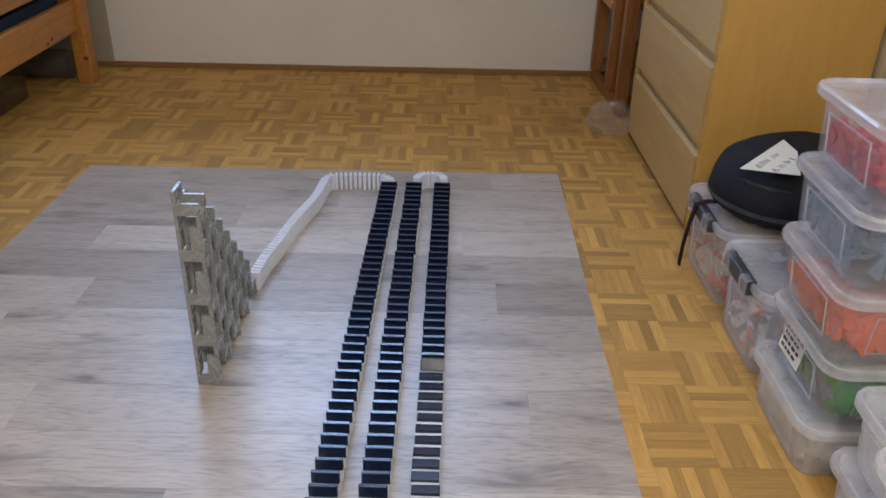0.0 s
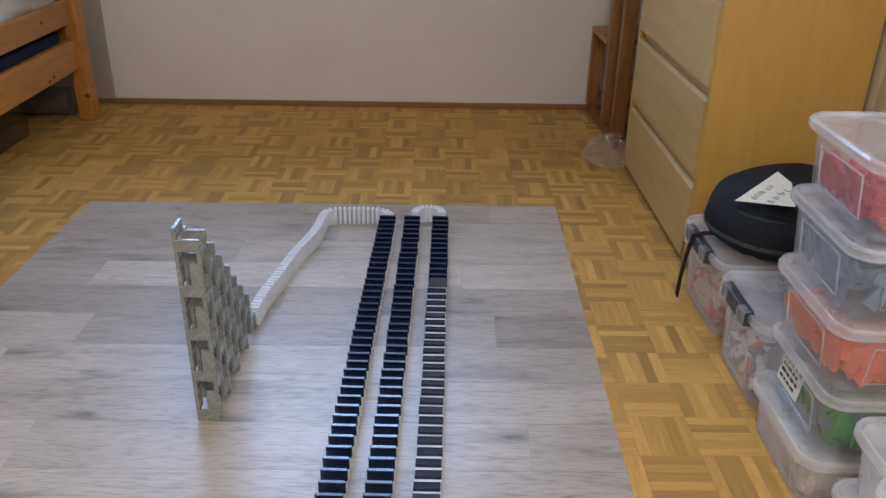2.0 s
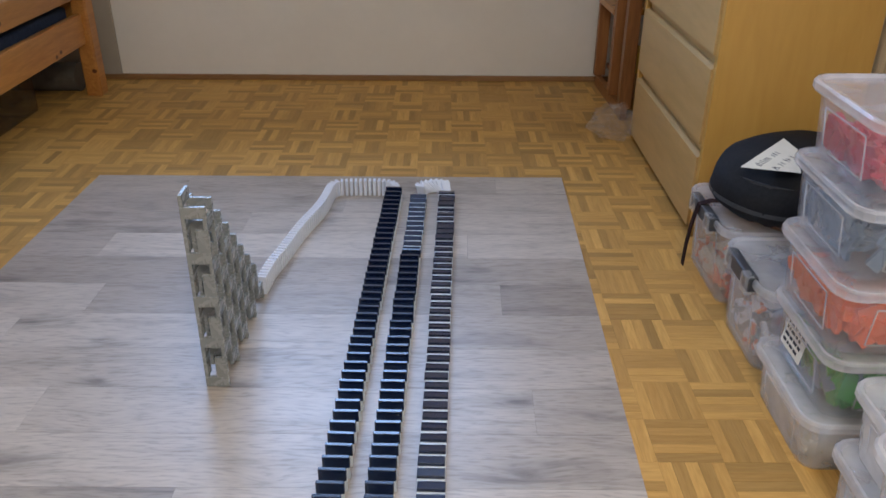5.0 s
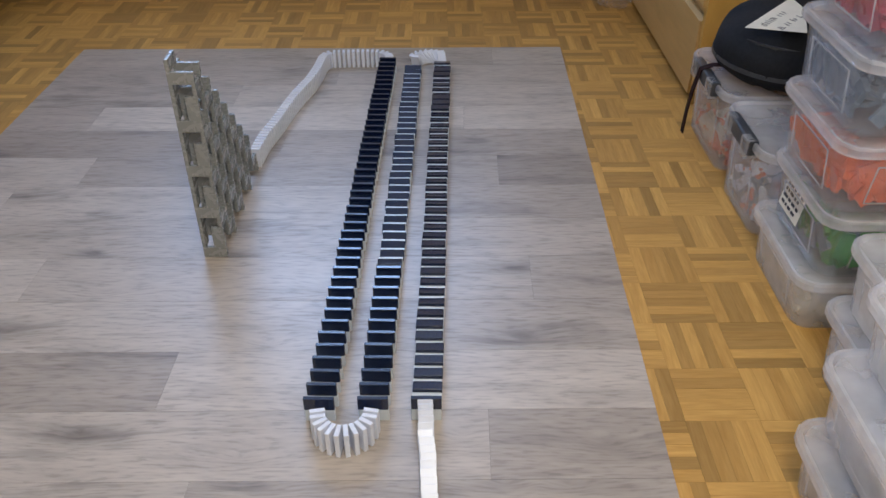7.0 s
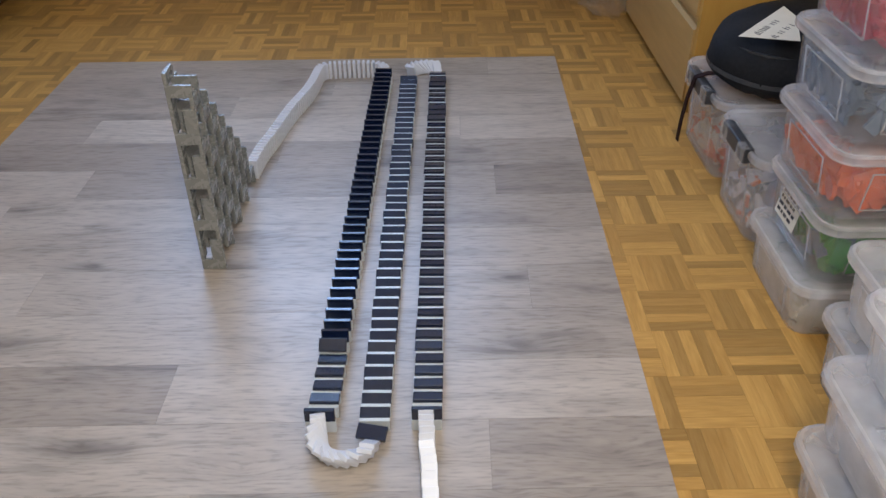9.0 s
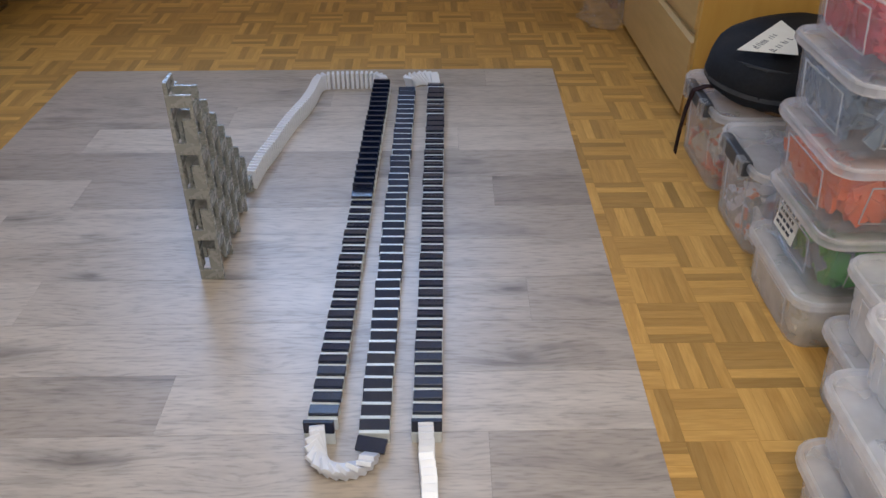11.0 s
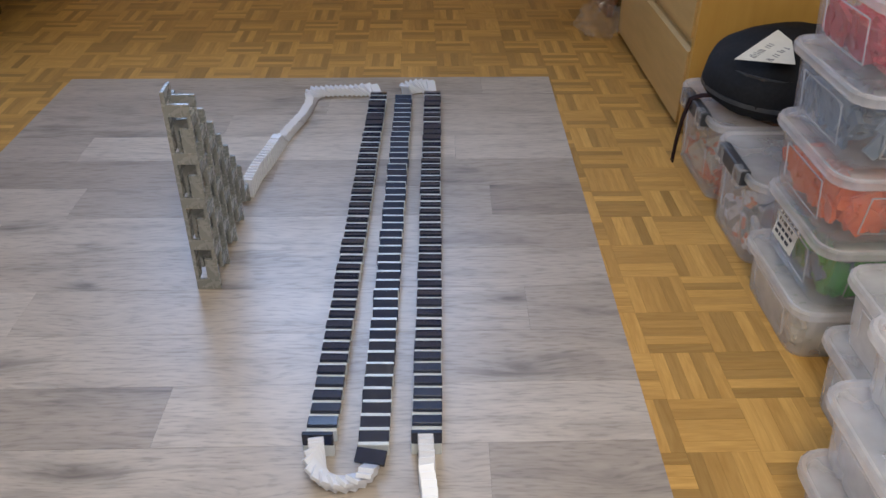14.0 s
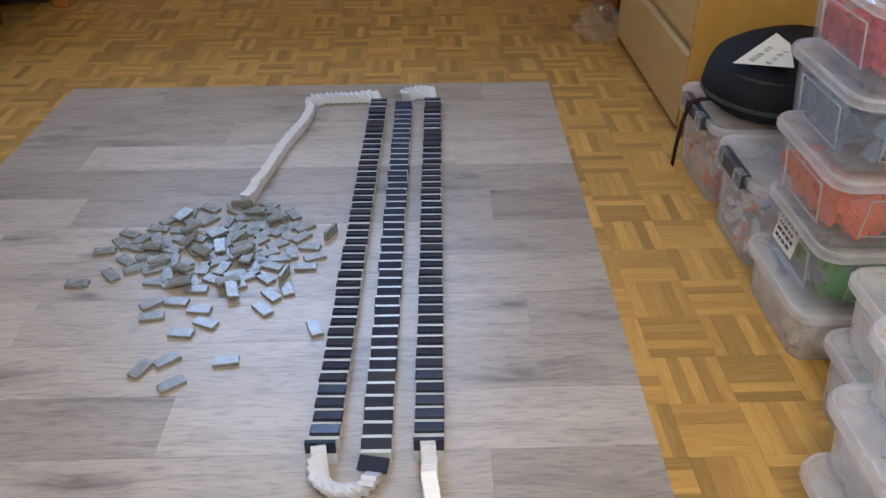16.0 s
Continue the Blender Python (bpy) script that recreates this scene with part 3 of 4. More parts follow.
def build_bag():
    bag = empty("backpack", 0.872, 1.862, 0.203, "black nylon backpack lying on the clip boxes", "backpack")
    lie = pose(0, 0, 0, 0, 0, 20)
    bm = bmesh.new()
    bmesh.ops.create_uvsphere(bm, u_segments=48, v_segments=24, radius=1.0)
    for v in bm.verts:
        x, y, z = v.co
        e = 0.92
        px = math.copysign(abs(x) ** e, x) * 0.233
        py = math.copysign(abs(y) ** e, y) * 0.184
        pz = math.copysign(abs(z) ** 0.72, z) * 0.083
        fold = 0.007 * noise.noise(Vector((px * 11, py * 11, pz * 11))) + 0.004 * noise.noise(Vector((px * 26 + 3, py * 26, pz * 40)))
        swell = 1 + 0.035 * noise.noise(Vector((px * 9, py * 9, pz * 14))) - 0.1 * max(0.0, -pz / 0.078) ** 2
        pz += fold + 0.024 * max(0.0, pz / 0.083) * (py / 0.184 + 0.2)
        if pz < -0.048:
            pz = -0.052
        v.co = lie @ Vector((px * swell, py * swell, pz + 0.0525))
    body = part("shell", bm, M_CLOTH, bag, smooth=True)
    bm = bmesh.new()
    n = 64
    for i in range(n):
        a, b = [2 * math.pi * (i + k) / n for k in (0, 1)]
        pts = []
        for q in (a, b):
            cx, sy = math.cos(q), math.sin(q)
            pts.append(lie @ Vector((math.copysign(abs(cx) ** 0.92, cx) * 0.231, math.copysign(abs(sy) ** 0.92, sy) * 0.182, 0.04)))
        mid, way = (pts[0] + pts[1]) / 2, (pts[1] - pts[0])
        block(bm, -way.length * 0.52, -0.003, -0.005, way.length * 0.52, 0.003, 0.005, Matrix.Translation(mid) @ way.to_track_quat('X', 'Z').to_matrix().to_4x4())
    part("zip", bm, M_CLIP, body)
    bm = bmesh.new()
    pts = [Vector(p) for p in ((-0.17, -0.06, 0.02), (-0.2, -0.045, 0.024), (-0.228, -0.02, 0.014), (-0.25, 0.0, -0.004), (-0.258, 0.008, -0.06), (-0.262, 0.012, -0.12), (-0.264, 0.012, -0.178))]
    rings = []
    for k, p in enumerate(pts):
        way = (pts[min(k + 1, len(pts) - 1)] - pts[max(k - 1, 0)]).normalized()
        wide = Vector((0, 1, 0)) * 0.009
        thin = way.cross(wide).normalized() * 0.0015
        rings.append([bm.verts.new(p + q) for q in (wide + thin, wide - thin, -wide - thin, -wide + thin)])
    loft(bm, rings)
    part("strap", bm, M_STRAP, bag, "loose dark webbing strap hanging down")
    bm = bmesh.new()
    for i in range(14):
        a = radians(150 + 13 * i)
        block(bm, -0.023, -0.003, -0.003, 0.023, 0.003, 0.003, lie @ pose(0.205 * math.cos(a), 0.16 * math.sin(a), 0.098, 0, 0, math.degrees(math.atan2(0.16 * math.cos(a), -0.205 * math.sin(a)))))
    part("pocket_piping", bm, M_CLIP, body)
    bm = slab(-0.006, -0.003, -0.03, 0.006, 0.003, 0.0, 0.002)
    bm.transform(pose(-0.155, -0.135, 0.045, 10, 20, 0))
    part("zip_pull", bm, M_STRAP, body)
    note = new("paper_note")
    note.matrix_world = pose(0.745, 1.79, 0.354, 6.5, 0, 0)
    tagged(note, "folded cream paper note with handwriting on the backpack", "paper note")
    bm = bmesh.new()
    vs = [(-0.091, -0.06), (0.034, -0.086), (0.067, 0.026), (0.055, 0.084)]
    a = [bm.verts.new((px, py, 0.0)) for px, py in vs]
    b = [bm.verts.new((px, py, 0.0008)) for px, py in vs]
    bm.faces.new(a), bm.faces.new(b)
    for i in range(4):
        bm.faces.new((a[i], a[(i + 1) % 4], b[(i + 1) % 4], b[i]))
    sheet = part("sheet", bm, M_PAPER, note)
    # two lines of writing along the sloping edge
    bm = bmesh.new()
    rnd = random.Random(4)
    for row in range(2):
        px = 0.035 + 0.012 * row
        while px < 0.13:
            wide, tall = rnd.uniform(0.004, 0.008), rnd.uniform(0.011, 0.016)
            m = pose(-0.091, -0.06, 0, 0, 0, 44) @ pose(px, -0.03 - 0.033 * row, 0, 0, 0, rnd.uniform(-14, 14))
            block(bm, 0, 0, 0.0009, 0.0022, tall, 0.0013, m)
            if rnd.random() < 0.4:
                at = tall * rnd.choice((0.0, 0.45, 0.85))
                block(bm, 0, at, 0.0009, wide, at + 0.002, 0.00131, m)
            px += wide + rnd.choice((0.003, 0.003, 0.012))
    part("writing", bm, M_INK, sheet)


def build_plastic_bag():
    bm = bmesh.new()
    bmesh.ops.create_icosphere(bm, subdivisions=4, radius=1.0)
    for v in bm.verts:
        p = v.co.copy()
        k = 1 + 0.35 * noise.noise(p * 2.3) + 0.22 * noise.noise(p * 6.0) + 0.1 * noise.noise(p * 13)
        v.co = Vector((p.x * 0.085 * k, p.y * 0.075 * k, max(0.0, 0.055 + p.z * 0.06 * k)))
    ob = part("plastic_bag", bm, M_BAG)
    ob.matrix_world = pose(0.625, 2.915, -0.003, 0, 0, 25)
    tagged(ob, "crumpled clear plastic bag on the parquet", "plastic bag")


# ---- dominoes ----
LEN, WID, THK = 0.048, 0.024, 0.0075


def domino_mesh(name, mat):
    k = 0.98 if mat == M_GREY else 1.0
    return mesh_of(name, bevelled(slab(-LEN / 2 * k, -THK / 2 * k, -WID / 2 * k, LEN / 2 * k, THK / 2 * k, WID / 2 * k), 0.0007, 1), mat)


MESH = {}


def domino(colour, m, label, group):
    if colour not in MESH:
        MESH[colour] = domino_mesh(colour + "_domino", {"navy": M_NAVY, "cream": M_CREAM, "white": M_WHITE, "grey": M_GREY}[colour])
    ob = new(colour + "_domino", MESH[colour])
    ob.rotation_mode = "QUATERNION"
    ob.matrix_world = m
    return tagged(ob, label, "domino", group)


def framed(centre, length_dir, thick_dir):
    """The pose of a domino: its length and its thickness point the ways given."""
    a, b = Vector(length_dir).normalized(), Vector(thick_dir).normalized()
    c = a.cross(b)
    m = Matrix((a, b, c)).transposed().to_4x4()
    m.translation = centre
    return m


def tipped(m, pivot, way, degrees):
    """m turned about the level edge through pivot, so that its top goes the way given."""
    axis = Vector((0, 0, 1)).cross(Vector(way)).normalized()
    return Matrix.Translation(pivot) @ Matrix.Rotation(radians(degrees), 4, axis) @ Matrix.Translation(-Vector(pivot)) @ m


def along(table, v):
    """Linear look-up in a short table of pairs."""
    for (a, ta), (b, tb) in zip(table, table[1:]):
        if min(a, b) <= v <= max(a, b):
            return ta + (tb - ta) * (v - a) / (b - a)
    ends = sorted(table, key=lambda p: abs(p[0] - v))
    return ends[0][1]


MOVES = []


def fall(ob, m, pivot, way, degrees, t, span, extra=None):
    """Notes the fall of a domino that starts at t and lasts span seconds."""
    if t + span < 0.01:
        ob.matrix_world = (extra or Matrix()) @ tipped(m, pivot, way, degrees)
        return
    rows = []
    for k, share in ((0.0, 0.0), (0.45, 0.18), (0.72, 0.48), (0.9, 0.8), (1.0, 1.0)):
        x = tipped(m, pivot, way, degrees * share)
        rows.append((t + span * k, x))
    if extra:
        rows[-1] = (rows[-1][0], extra @ rows[-1][1])
    if t > 0.0:
        rows = [(0.0, m)] + rows
    else:
        first = [r for r in rows if r[0] < 0]
        rows = [(0.0, first[-1][1])] + [r for r in rows if r[0] > 0.02]
    rows.append((16.0, rows[-1][1]))
    MOVES.append((ob, rows))


STEP, UNITS = 0.031, 45


def build_row(x0, x1, forward, table, seed, upright=(), wide=(), steep=()):
    """A row of cream dominoes on edge, a navy one on each; the navy ones topple one after another."""
    rnd = random.Random(seed)
    y0, y1 = 0.939, 0.939 + STEP * (UNITS - 1)
    u = Vector((x1 - x0, y1 - y0, 0)).normalized()
    c = Vector((u.y, -u.x, 0))
    d = u if forward else -u
    for i in range(UNITS):
        jig = rnd.uniform(-0.0009, 0.0009)
        base = Vector((x0 + (x1 - x0) * i / (UNITS - 1), y0 + STEP * i, 0)) + u * THK / 2 + c * jig
        cc = (c + u * rnd.uniform(-0.012, 0.012)).normalized()
        uu = Vector((-cc.y, cc.x, 0))
        domino("cream", framed(base + Vector((0, 0, WID / 2)), cc, uu), "cream plastic domino standing on its long edge", "cream dominoes under the rows")
        m = framed(base + c * rnd.uniform(-0.001, 0.001) + Vector((0, 0, WID * 1.5 + 0.0002)), cc, uu)
        ob = domino("navy", m, "glossy navy blue domino set on a cream one", "navy dominoes of the rows")
        if i in upright:
            continue
        t = along(table, base.y)
        turn = (101.5 if forward else 112.0) + rnd.uniform(-2.2, 2.2)
        drop = Vector((0, 0, -0.0025 if forward else -0.004))
        if i in wide:
            turn, drop = 90.0, Vector((0, 0, 0.0003))
        if i in steep:
            turn, drop = (108.0, Vector((0, 0, -0.001))) if forward else (119.0, Vector((0, 0, -0.002)))
        if i == 0 and not forward:
            turn, drop = 112.0, d * 0.004 - Vector((0, 0, 0.008))
        pivot = base + d * THK / 2 + Vector((0, 0, WID + 0.0002))
        extra = Matrix.Translation(drop + c * rnd.uniform(-0.0012, 0.0012))
        if i == 0 and not forward:
            extra = extra @ Matrix.Translation(base) @ Matrix.Rotation(radians(-11), 4, 'Z') @ Matrix.Translation(-base)
        fall(ob, m, pivot, d, turn, t, 0.2, extra)


def spline(points, step):
    """Points step apart along a smooth line through those given, each with its direction."""
    p = [Vector((*q, 0)) for q in points]
    p = [p[0] * 2 - p[1]] + p + [p[-1] * 2 - p[-2]]
    fine = []
    for a, b, c, d in zip(p, p[1:], p[2:], p[3:]):
        for k in range(40):
            s = k / 40
            fine.append(0.5 * ((2 * b) + (c - a) * s + (2 * a - 5 * b + 4 * c - d) * s * s + (3 * b - a - 3 * c + d) * s ** 3))
    fine.append(p[-2])
    total = sum((b - a).length for a, b in zip(fine, fine[1:]))
    n = max(2, round(total / step))
    out, walked, want = [], 0.0, 0.0
    for a, b in zip(fine, fine[1:]):
        l = (b - a).length
        while want <= walked + l + 1e-9 and len(out) <= n:
            out.append((a + (b - a) * ((want - walked) / max(l, 1e-9)), (b - a).normalized()))
            want += total / n
        walked += l
    return out


def build_line(points, step, t0, t1, group, seed, stop=24.0, end_lean=True):
    """A line of upright white dominoes that topple along it from t0 to t1."""
    rnd = random.Random(seed)
    spots = spline(points, step)
    n = len(spots)
    for i, (p, way) in enumerate(spots):
        side = Vector((way.y, -way.x, 0))
        way = (way + side * rnd.uniform(-0.03, 0.03)).normalized()
        m = framed(p + Vector((0, 0, LEN / 2)), (0, 0, 1), way)
        ob = domino("white", m, "plain white plastic domino", group)
        lean = math.degrees(math.acos(min(1.0, THK / step))) + rnd.uniform(-1.5, 1.5)
        if end_lean:
            lean = min(lean, stop + 7.0 * (n - 1 - i))
        fall(ob, m, p + way * THK / 2, way, lean, t0 + (t1 - t0) * i / n, 0.22 if t1 > 0 else 0.1)


def arc(cx, cy, r, a0, a1, n=9):
    return [(cx + r * math.cos(radians(a0 + (a1 - a0) * k / (n - 1))), cy + r * math.sin(radians(a0 + (a1 - a0) * k / (n - 1)))) for k in range(n)]


# the grey ones are a little smaller
GL, GW, GT = 0.047, 0.0235, 0.0074
TOWER_X0, TOWER_X1, TOWER_Y, COL = -0.4805, -0.4335, 1.3855, 0.0436


def tower_pieces():
    """The stepped tower: cross bars, uprights and side plates, column by column."""
    out = []
    xc = (TOWER_X0 + TOWER_X1) / 2
    for k in range(9):
        top = GL * (9 - k) + (GW if 0 < k < 8 else 0)
        y = TOWER_Y + COL * k + GT / 2
        z = -GL if k % 2 else 0.0
        while z < top:
            def add(c, l, t, h):
                if c[2] - h / 2 > -0.001 and c[2] + h / 2 < top + 0.001:
                    out.append((k, framed(Vector(c), l, t)))
            add((xc, y, z + GW / 2), (1, 0, 0), (0, 1, 0), GW)
            if k == 1 and z + GW + GL > top - 0.001:
                add((xc, y, top - GW / 2), (1, 0, 0), (0, 1, 0), GW)
            else:
                add((TOWER_X1 - GW / 2, y, z + GW + GL / 2), (0, 0, 1), (0, 1, 0), GL)
            add((TOWER_X0 + GT / 2, y - GT / 2 + GW / 2, z + GW + GL / 2), (0, 0, 1), (1, 0, 0), GL)
            add((TOWER_X0 + GT / 2, y - GT / 2 + GL / 2, z + GW * 1.5 + GL), (0, 1, 0), (1, 0, 0), GW)
            if k < 8:
                add((TOWER_X1 - GT / 2, y - GT / 2 + GL / 2, z + GW * 1.5 + GL), (0, 1, 0), (1, 0, 0), GW)
            z += 2 * GL
        if k == 0:
            out.append((0, framed(Vector((TOWER_X0 + GT / 2, y - GT / 2 + GL / 2, GL * 8.75)), (0, 1, 0), (1, 0, 0))))
    return out


# where the dominoes that flew out came to rest, with their turn
FLUNG = [(-0.744, 1.439, 0), (-0.684, 1.467, -50), (-0.725, 1.56, 5), (-0.699, 1.591, -50), (-0.689, 1.628, -25), (-0.666, 1.519, -40), (-0.571, 1.365, 40),
         (-0.56, 1.323, 10), (-0.523, 1.369, -10), (-0.472, 1.341, -8), (-0.45, 1.298, -25), (-0.491, 1.269, -8), (-0.498, 1.193, 40), (-0.539, 1.17, 65),
         (-0.474, 1.128, 38), (-0.39, 1.186, 8), (-0.347, 1.339, -50), (-0.238, 1.275, -70), (-0.277, 1.559, -10), (-0.278, 1.483, 0), (-0.308, 1.405, -70),
         (-0.337, 1.385, -50), (-0.358, 1.445, -45), (-0.393, 1.748, -30), (-0.297, 1.643, 40), (-0.328, 1.644, 40), (-0.64, 1.49, 30), (-0.627, 1.539, 35), (-0.235, 1.609, 62), (-0.262, 1.52, 25), (-0.3, 1.6, 50), (-0.33, 1.7, -60)]


def build_tower():
    rnd = random.Random(21)
    pieces = tower_pieces()
    spots = [(x, y, a, False) for x, y, a in FLUNG]
    while len(spots) < len(pieces):
        # of several places the one with most room round it
        best = None
        for _ in range(7):
            q, a = rnd.random() ** 0.62, rnd.uniform(0, 2 * math.pi)
            x, y = -0.462 + 0.2 * q * math.cos(a), 1.57 + 0.185 * q * math.sin(a)
            room = min(math.hypot(x - p[0], y - p[1]) for p in spots) * (1.25 - 0.45 * q)
            if best is None or room > best[0]:
                best = (room, x, y)
        spots.append((best[1], best[2], rnd.uniform(-90, 90), True))
    laid = []
    rests = []
    for x, y, a, heap in spots:
        z = THK / 2
        for px, py, pz in laid:
            if math.hypot(px - x, py - y) < 0.026:
                z = max(z, pz + THK)
        z = min(z, 0.028)
        laid.append((x, y, z))
        m = pose(x, y, z + 0.0003, 0, 0, a)
        if z > 0.006:
            m = m @ pose(0, 0, 0.003, rnd.uniform(-12, 12), rnd.uniform(-9, 9), 0)
        if (heap and rnd.random() < 0.06) or (x, y) == (-0.235, 1.609):
            m = pose(x, y, WID / 2, 0, 0, a)
        else:
            m = m @ pose(0, 0, 0, 90, 0, 0)
        rests.append((x, y, m))
    rests.sort(key=lambda q: q[1] + rnd.uniform(-0.05, 0.05))
    order = sorted(range(len(pieces)), key=lambda i: pieces[i][1].translation.y * 1.0 - 0.12 * pieces[i][1].translation.z + rnd.uniform(-0.03, 0.03))
    for j, i in enumerate(order):
        k, m = pieces[i]
        ob = domino("grey", m, "plain grey plastic domino of the stepped tower", "grey dominoes of the tower")
        if k == 8 and m.translation.z < 0.02:
            continue
        end = rests[j][2]
        p0, p1 = m.translation, end.translation
        h = p0.z
        t0 = 14.21 + 0.062 * (8 - k) + 0.4 * (1 - h / 0.44) * ((8 - k) / 8) + rnd.uniform(-0.02, 0.02)
        if h < 0.03:
            t0 = max(t0, 14.36 + 0.09 * (8 - k))
        reach = math.hypot(p1.x - p0.x, p1.y - p0.y)
        span = math.sqrt(2 * max(h, 0.02) / 9.81) + 0.1 + 0.35 * reach + rnd.uniform(0, 0.06)
        q0, q1 = m.to_quaternion(), end.to_quaternion()
        if q0.dot(q1) < 0:
            q1.negate()
        axis = Vector((rnd.uniform(-1, 1), rnd.uniform(-1, 1), rnd.uniform(-1, 1))).normalized()
        rows = [(0.0, m), (t0, m)]
        for s in (0.3, 0.5, 0.7, 0.85, 1.0):
            q = q0.slerp(q1, s)
            if s < 1:
                q = Matrix.Rotation(radians(22 * math.sin(math.pi * s)), 4, axis).to_quaternion() @ q
            p = p0.lerp(p1, s ** 2.2)
            p.z = p0.z + (p1.z - p0.z) * s * s
            if s < 1:
                p.z = max(p.z, 0.02 if h > 0.03 else 0.014)
            rows.append((t0 + span * s, Matrix.LocRotScale(p, q, None)))
        rows.append((16.0, rows[-1][1]))
        MOVES.append((ob, rows))


def build_dominoes():
    ahead = [(0.939, -2.4), (1.443, 0.0), (1.561, 0.5), (1.71, 1.0), (1.83, 1.5), (1.93, 2.0), (2.1, 2.5), (2.31, 3.0)]
    build_row(-0.0245, 0.0085, True, ahead, 1, upright=(0,), wide=(34, 35, 36, 41, 42))
    back = [(2.31, 3.6), (1.733, 5.5), (1.585, 6.0), (1.435, 6.5), (1.271, 7.0), (1.083, 7.5), (0.939, 8.0)]
    build_row(-0.1085, -0.0755, False, back, 2, steep=(6, 29, 43, 44))
    last = [(0.939, 8.5), (1.154, 9.0), (1.842, 11.5), (2.09, 12.1), (2.2, 12.5), (2.31, 12.85)]
    build_row(-0.1925, -0.1505, True, last, 3, upright=(0,), steep=(14, 21), wide=(37, 38, 41))
    build_line([(-0.0185, 0.66), (-0.0195, 0.79), (-0.0235, 0.87), (-0.0255, 0.925)], 0.0145, -3.4, -2.5, "white lead-in dominoes", 5, 20)
    build_line(arc(-0.028, 2.345, 0.04, 0, 180), 0.0118, 3.1, 3.55, "white dominoes of the back turn", 6, 24)
    build_line(arc(-0.1505, 0.9175, 0.0415, 0, -180), 0.0119, 8.02, 8.3, "white dominoes of the front turn", 7, 22)
    build_line([(-0.147, 2.325), (-0.156, 2.346), (-0.178, 2.36), (-0.231, 2.363), (-0.298, 2.36), (-0.328, 2.354), (-0.343, 2.325), (-0.35, 2.25), (-0.361, 2.18), (-0.378, 2.114),
                (-0.391, 2.06), (-0.403, 1.995), (-0.417, 1.911), (-0.432, 1.838), (-0.44, 1.757)], 0.0142, 12.95, 14.32, "white dominoes of the long line", 8, 30)
    build_tower()


# ---- floor pieces ----
RUG_Y1, PLANK_W, SHEAR = 2.5055, 0.1403, 0.024
JOINTS = [0.165, -0.292, -0.557, -0.904, -0.38, 0.157, -0.957, -0.18, 0.206, -0.13, -0.427, 0.112, -0.333, 0.2, -0.7, -0.1, 0.35, -0.5]

# how light the print of a plank is, by its row and its place in the row
TONES = {(0, 0): 0.45, (0, 1): 0.3, (1, 0): 0.35, (1, 1): 0.45, (2, 0): 0.4, (2, 1): 0.55, (3, 0): 0.4, (3, 1): 0.75, (4, 0): 0.25, (4, 1): 0.3,
         (5, 0): 0.6, (5, 1): 0.3, (5, 2): 0.15, (6, 1): 0.65, (7, 0): 0.5, (8, 0): 0.75, (8, 1): 0.55, (8, 2): 0.35, (9, 0): 0.45, (9, 1): 0.6,
         (10, 0): 0.3, (10, 1): 0.7, (11, 0): 0.45, (11, 1): 0.6, (11, 2): 0.3, (12, 0): 0.6, (12, 1): 0.4}


def build_mat():
    mat = new("vinyl_mat")
    tagged(mat, "grey oak printed vinyl mat laid on the parquet", "mat", kind="structure")
    y0 = RUG_Y1 - PLANK_W * 18
    rnd = random.Random(31)

    def quad_slab(bm, xa, xb, ya, yb, za, zb):
        vs = []
        for z in (za, zb):
            for x, y in ((xa, ya), (xb, ya), (xb, yb), (xa, yb)):
                vs.append(bm.verts.new((x + SHEAR * (y - 2.5), y, z)))
        for q in ((3, 2, 1, 0), (4, 5, 6, 7), (0, 1, 5, 4), (1, 2, 6, 5), (2, 3, 7, 6), (3, 0, 4, 7)):
            bm.faces.new([vs[i] for i in q])

    bm = bmesh.new()
    quad_slab(bm, -1.118, 0.381, y0, RUG_Y1, -0.0029, -0.0006)
    part("backing", bm, M_MAT, mat)
    for r in range(18):
        yb = RUG_Y1 - PLANK_W * r
        xs = [-1.12]
        x = JOINTS[r] - 0.98 * 3
        while x < 0.383:
            if x > -1.11:
                xs.append(x)
            x += 0.98
        xs.append(0.383)
        for k, (a, b) in enumerate(zip(xs, xs[1:])):
            bm = bmesh.new()
            g = 0.00025
            quad_slab(bm, a + g, b - g, yb - PLANK_W + g, yb - g, -0.0005, 0.0)
            tone = TONES.get((r, k), rnd.uniform(0.3, 0.75))
            part("plank", bm, M_VINYL, mat).color = (tone, tone, tone, 1)


BLOCK = 0.1194


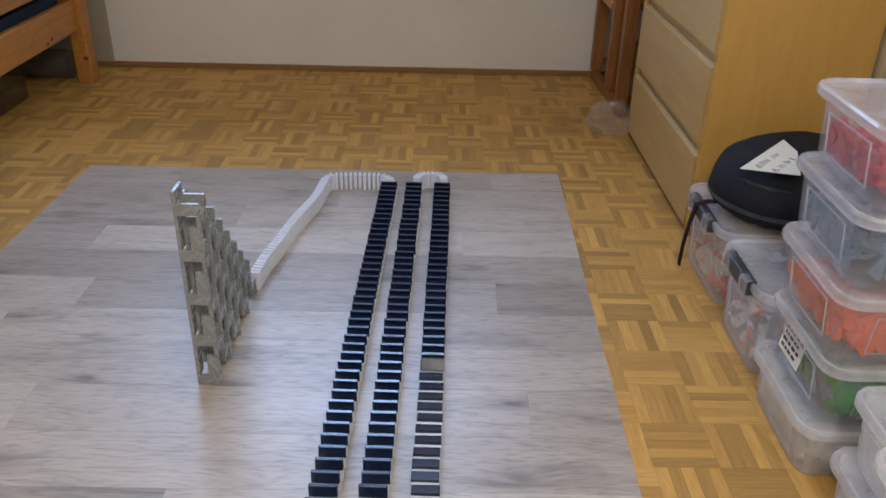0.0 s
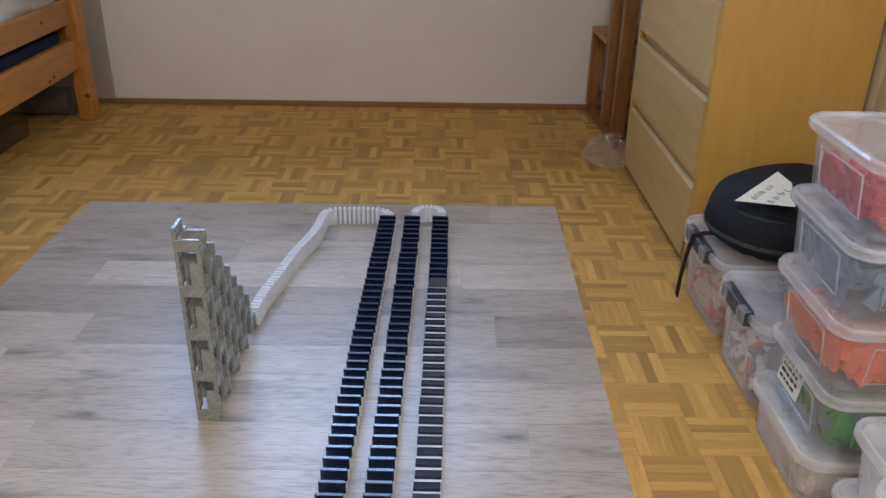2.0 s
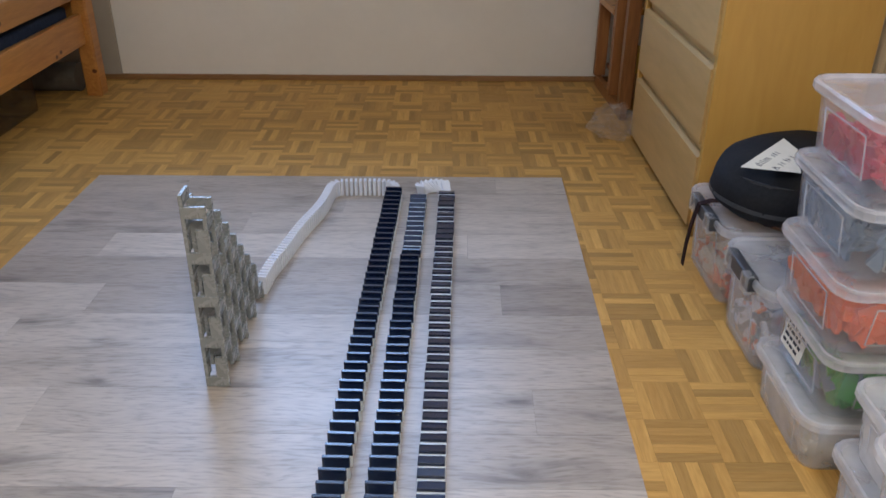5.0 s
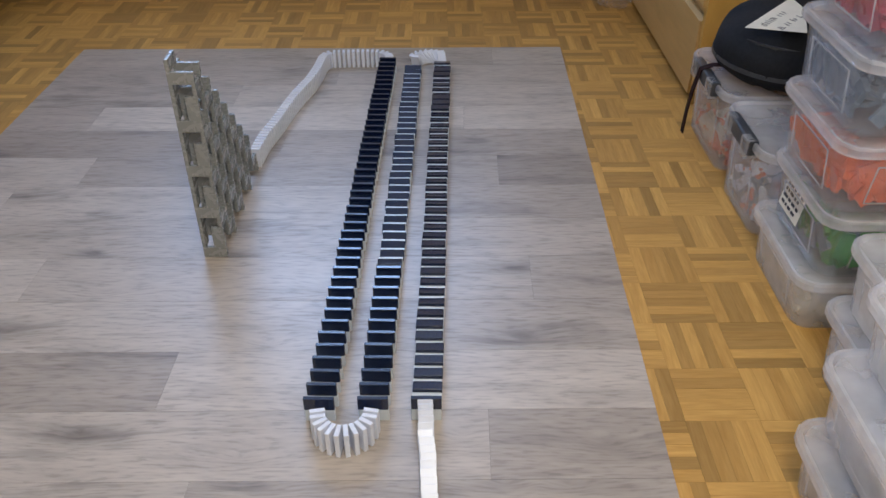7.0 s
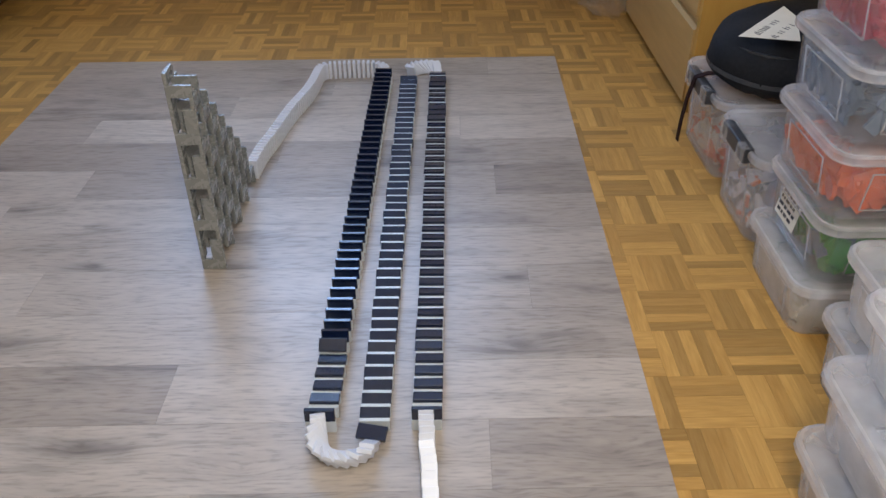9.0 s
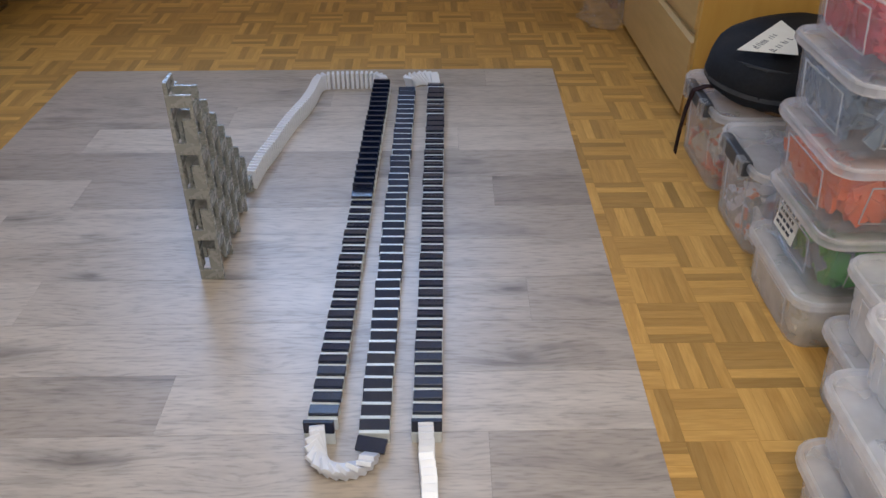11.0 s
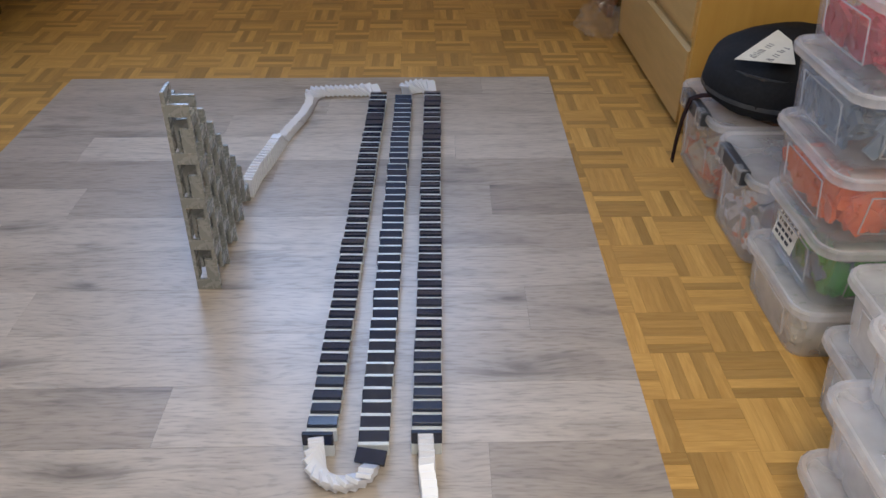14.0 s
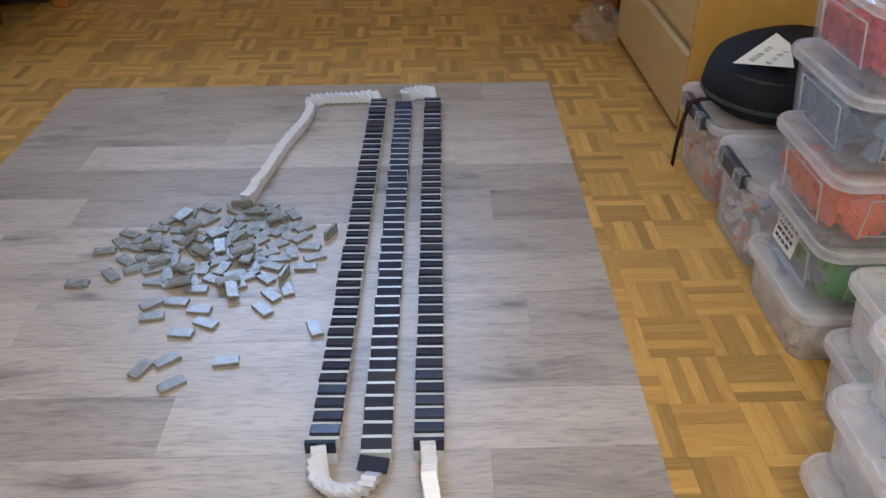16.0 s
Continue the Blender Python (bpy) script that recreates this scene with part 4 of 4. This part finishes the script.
def build_floor():
    floor = new("floor")
    tagged(floor, "worn honey oak mosaic parquet floor", "floor", kind="structure")
    part("subfloor", slab(WALL_L - 0.1, WALL_B - 0.1, -0.06, WALL_R + 0.1, WALL_Y + 0.1, -0.0042), M_JOINT, floor)
    finger = BLOCK / 5
    ox, oy = 0.507 - BLOCK * 26, 1.772 - BLOCK * 30
    g = 0.00015
    bm = bmesh.new()
    block(bm, -BLOCK / 2 + g, -finger / 2 + g, -0.008, BLOCK / 2 - g, finger / 2 - g, -0.003)
    shared = mesh_of("parquet_finger", bm, M_PARQUET)
    wide = {False: [], True: []}
    rnd = random.Random(9)
    for i in range(-1, 34):
        for j in range(-2, 48):
            x, y = ox + BLOCK * i, oy + BLOCK * j
            turned = (i + j) % 2 == 1
            if x > WALL_R or y > WALL_Y or x + BLOCK < WALL_L or y + BLOCK < WALL_B:
                continue
            near = 0.37 < x < 0.98 and 0.75 < y < 2.2
            for k in range(5):
                if turned:
                    cx, cy = x + finger * (k + 0.5), y + BLOCK / 2
                else:
                    cx, cy = x + BLOCK / 2, y + finger * (k + 0.5)
                if near:
                    ob = new("finger", shared)
                    ob.matrix_world = pose(cx, cy, rnd.uniform(-0.0003, 0.0), 0, 0, 90 if turned else 0)
                    ob.parent = floor
                else:
                    wide[turned].append((cx, cy, rnd.uniform(-0.0003, 0)))
    for turned, pts in wide.items():
        hx, hy = (finger / 2 - g, BLOCK / 2 - g) if turned else (BLOCK / 2 - g, finger / 2 - g)
        verts, faces = [], []
        for cx, cy, dz in pts:
            n = len(verts)
            for z in (-0.008, -0.003 + dz):
                verts += [(cx - hx, cy - hy, z), (cx + hx, cy - hy, z), (cx + hx, cy + hy, z), (cx - hx, cy + hy, z)]
            faces += [tuple(n + q for q in f) for f in ((4, 5, 6, 7), (0, 1, 5, 4), (1, 2, 6, 5), (2, 3, 7, 6), (3, 0, 4, 7))]
        me = bpy.data.meshes.new("fingers")
        me.from_pydata(verts, [], faces)
        me.materials.append(M_PARQUET_UP if turned else M_PARQUET_FAR)
        ob = new("fingers", me)
        ob.parent = floor
        tagged(ob, kind="stuff")


def motions():
    for ob, rows in MOVES:
        walk(ob, rows)


build_room()
build_ceiling_lamp()
build_bed()
build_chest()
build_wall_panel()
build_shelf()
build_boxes()
build_bag()
build_plastic_bag()
build_dominoes()
build_mat()
build_floor()
motions()
